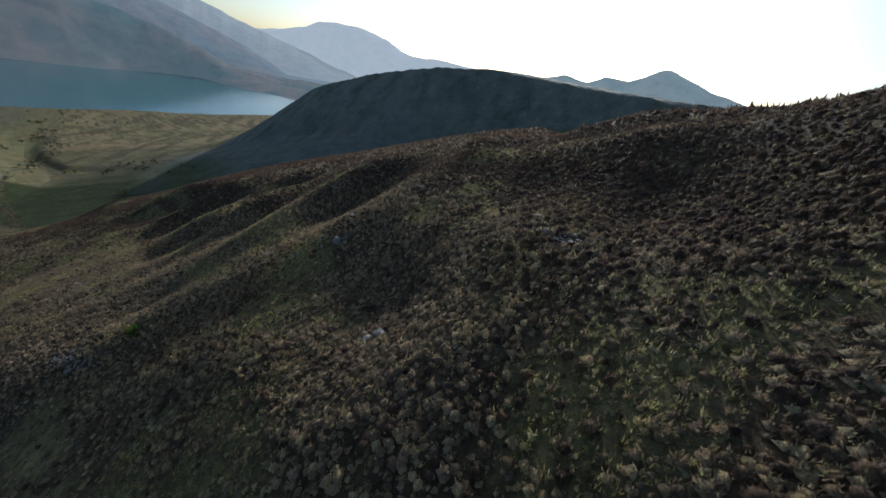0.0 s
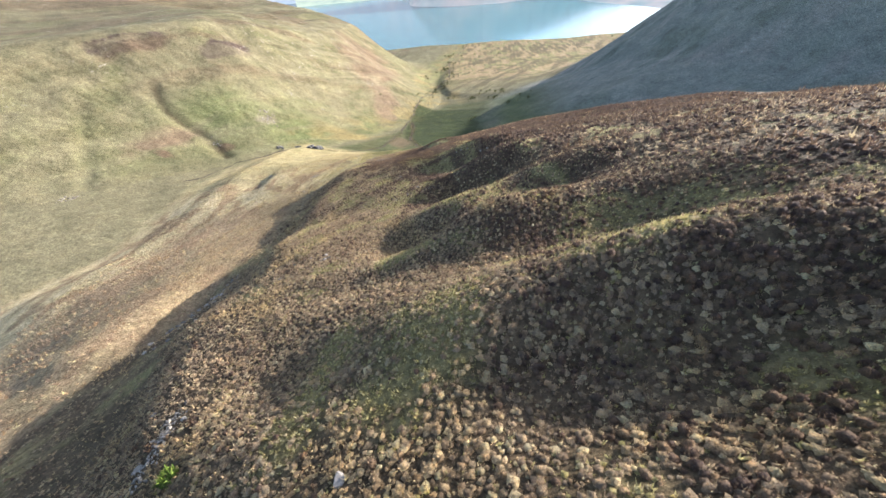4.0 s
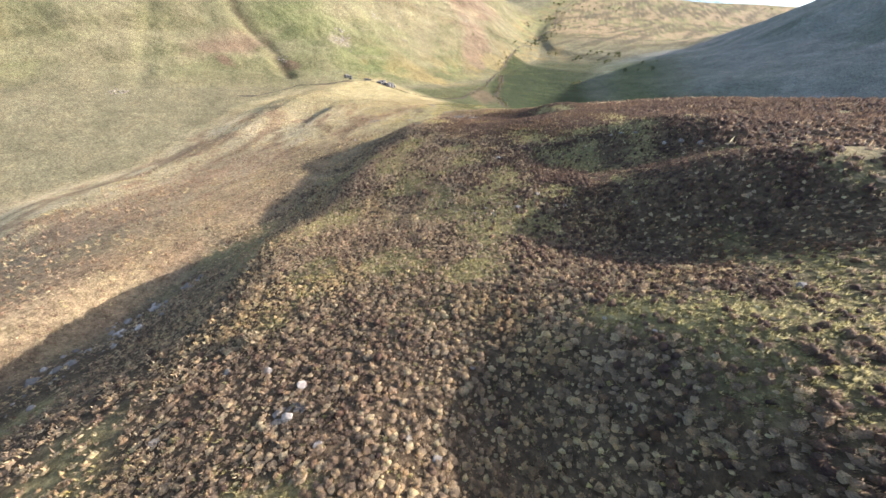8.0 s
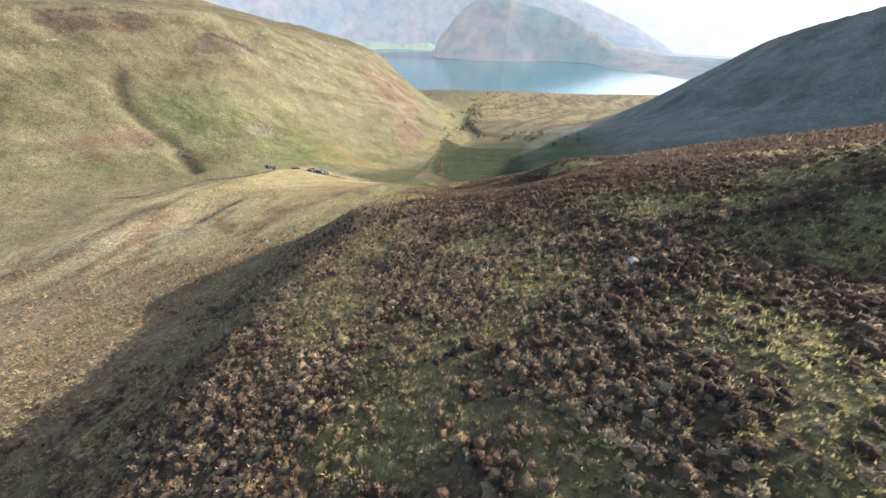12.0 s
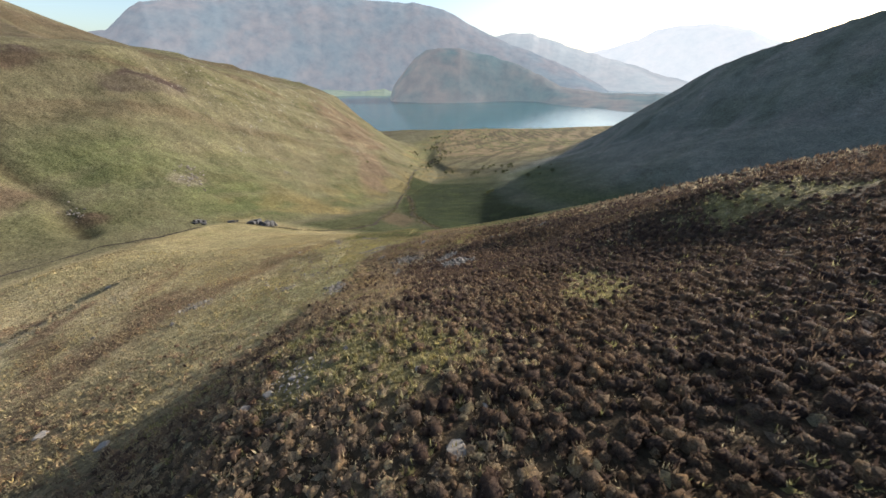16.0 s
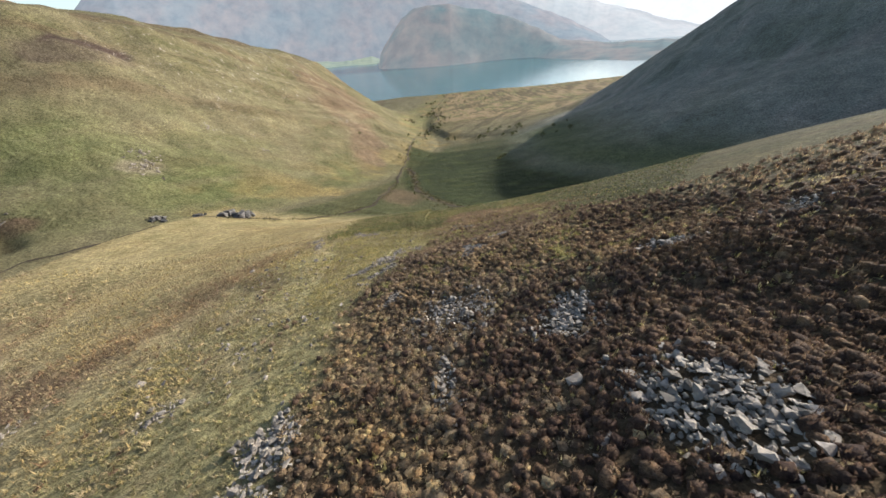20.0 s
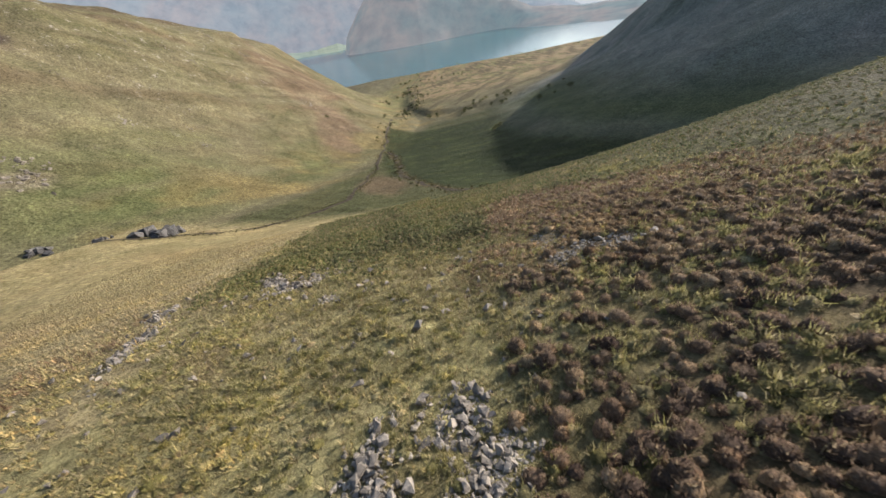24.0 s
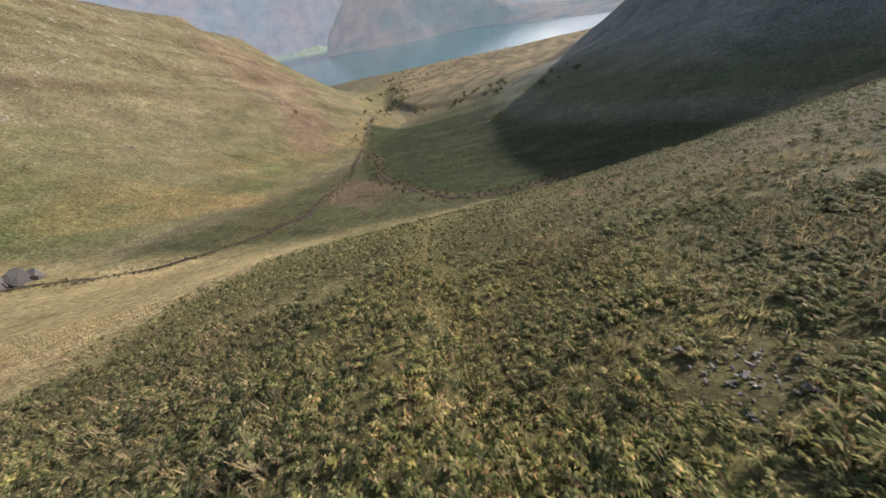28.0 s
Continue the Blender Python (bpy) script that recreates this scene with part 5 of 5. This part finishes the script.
peat, tree, bsdf = material("peat_bank", 0.9, 0.1)
paint(tree, bsdf, ramp(tree, noise_tex(tree, 0.7, 5), [(0.35, (0.035, 0.028, 0.02)), (0.6, (0.07, 0.055, 0.037)), (0.75, (0.115, 0.098, 0.072))]))
bump(tree, bsdf, noise_tex(tree, 3.0, 5), 0.3)
ribbon("beck", MAIN_BECK, 0.8, peat, "narrow beck in a dark peaty bank", 4.0, 0.14, 5)
ribbon("side_beck", SIDE_BECK, 1.0, peat, "small side beck with an eroded peaty bank", 3.2, 0.14, 9)
rush_mat = leafy("rushes", [(0.0, (0.045, 0.05, 0.02)), (0.5, (0.085, 0.085, 0.036)), (1.0, (0.14, 0.115, 0.06))], 3.0)
for line, count, wide, most in ((SIDE_BECK, 380, 2.2, 1.0), (MAIN_BECK[4:14], 800, 1.3, 0.55)):
    line = np.array(line, float)
    s = np.concatenate([[0], np.cumsum(np.hypot(*np.diff(line, axis=0).T))])
    u = rng.uniform(0, s[-1], count)
    x, y = np.interp(u, s, line[:, 0]) + rng.normal(0, wide, count), np.interp(u, s, line[:, 1]) + rng.normal(0, wide, count)
    r = sizes(count, 0.4 * most, most, 2.0)
    tagged(join("rushes", tufted(x, y, r, 0.7 * r, 12, 0.5, 0.2), rush_mat, True), "dark rushes and bracken crowding the banks of the beck", "rushes", kind="stuff")

bark, tree, bsdf = material("bark", 0.9, 0.1)
paint(tree, bsdf, ramp(tree, noise_tex(tree, 3.0, 4), [(0.3, (0.07, 0.055, 0.04)), (0.7, (0.16, 0.13, 0.10))]))
crown_mat = leafy("tree_leaves", [(0.0, (0.06, 0.07, 0.028)), (0.5, (0.10, 0.11, 0.045)), (1.0, (0.16, 0.155, 0.075))], 2.0)


def tree_parts(tall, seed):
    """A tapered trunk with limbs, and a broken crown of leaf clusters, as two meshes."""
    r = np.random.default_rng(seed)
    bm = bmesh.new()

    def limb(a, b, ra, rb):
        rings = []
        way = (b - a).normalized()
        across = way.orthogonal().normalized()
        for p, q in ((a, ra), (b, rb)):
            rings.append([bm.verts.new(p + q * (Matrix.Rotation(k * math.tau / 6, 3, way) @ across)) for k in range(6)])
        for k in range(6):
            bm.faces.new((rings[0][k], rings[0][(k + 1) % 6], rings[1][(k + 1) % 6], rings[1][k]))

    fork = Vector((0.05 * tall, 0, 0.42 * tall))
    limb(Vector((0, 0, -0.3)), fork, 0.035 * tall, 0.022 * tall)
    heads = []
    for k in range(6):
        a = k * 1.05 + r.uniform(-0.3, 0.3)
        tip = fork + Vector((math.cos(a) * 0.28 * tall, math.sin(a) * 0.28 * tall, r.uniform(0.12, 0.42) * tall))
        limb(fork, tip, 0.018 * tall, 0.006 * tall)
        heads.append(tip)
    trunk = bpy.data.meshes.new("trunk")
    bm.to_mesh(trunk)
    bm.free()
    trunk.materials.append(bark)
    heads = np.array([*[tuple(h) for h in heads], tuple(fork + Vector((0, 0, 0.4 * tall)))])
    n = 420
    at = heads[r.integers(0, len(heads), n)] + r.normal(size=(n, 3)) * tall * 0.105
    co = (at[:, None] + r.normal(size=(n, 3, 3)) * tall * 0.035).reshape(-1, 3)
    crown = bpy.data.meshes.new("crown")
    crown.from_pydata([tuple(v) for v in co], [], [(3 * k, 3 * k + 1, 3 * k + 2) for k in range(n)])
    crown.materials.append(crown_mat)
    return trunk, crown


KINDS = [tree_parts(6.0, 300 + k) for k in range(5)]


def valley_tree(x, y, size, label):
    top = new("tree")
    top.matrix_basis = Matrix.LocRotScale((x, y, float(on_ground(np.array([x]), np.array([y]))[0]) - 0.1), Euler((0, 0, random.uniform(0, 6.28))), (size, size, size * random.uniform(0.7, 1.0)))
    tagged(top, label, "tree", "trees along the beck")
    trunk, crown = random.choice(KINDS)
    part("trunk", trunk, top)
    part("crown", crown, top)


# x, y and how many trees stand round there
for cx, cy, count, round_ in ((2, 1000, 8, 40), (-10, 760, 6, 22), (4, 600, 5, 18), (-20, 480, 3, 14), (80, 860, 8, 45), (64, 440, 6, 14), (90, 425, 7, 10), (100, 1090, 6, 60),
                              (300, 1040, 7, 40), (-44, 590, 5, 12), (48, 292, 3, 8), (0, 540, 4, 16), (-4, 860, 9, 25), (430, 1020, 5, 25), (160, 1060, 5, 50), (-80, 351, 1, 2), (-20, 690, 7, 16), (12, 440, 3, 9), (46, 418, 5, 9), (74, 400, 6, 10), (-12, 500, 4, 12), (-18, 660, 5, 14), (110, 350, 5, 25)):
    for _ in range(count):
        a, d = random.uniform(0, 6.28), round_ * math.sqrt(random.random())
        valley_tree(cx + d * math.cos(a), cy + d * math.sin(a), random.uniform(0.5, 1.1), "small broad-leaved tree beside the beck")

for by in range(330, 760, 7):
    bx = float(np.interp(by, [p[1] for p in MAIN_BECK], [p[0] for p in MAIN_BECK]))
    valley_tree(bx + random.uniform(-9, 12), by + random.uniform(-3, 3), random.uniform(0.3, 0.6), "low dark alder bush on the bank of the beck")

shrub_mat = leafy("shrub_leaves", [(0.0, (0.06, 0.10, 0.02)), (0.6, (0.13, 0.20, 0.04)), (1.0, (0.20, 0.27, 0.07))], 6.0)
dry_mat = leafy("dry_shrub", [(0.0, (0.14, 0.11, 0.07)), (0.6, (0.24, 0.20, 0.13)), (1.0, (0.33, 0.28, 0.18))], 6.0)
for sx, sy, size, mat, label in ((24.4, -113.5, 0.9, shrub_mat, "bright green bush in the scree gully"), (11.8, -74.4, 1.1, dry_mat, "grey-brown dry shrub at the edge of the crag"), (47, -81, 1.0, dry_mat, "pale tufted shrub in the dark hollow")):
    leaves = tufted(np.array([sx]), np.array([sy]), np.array([size]), np.array([size * 0.9]), 260, 0.22)
    tagged(join("bush", leaves, mat), label, "bush")
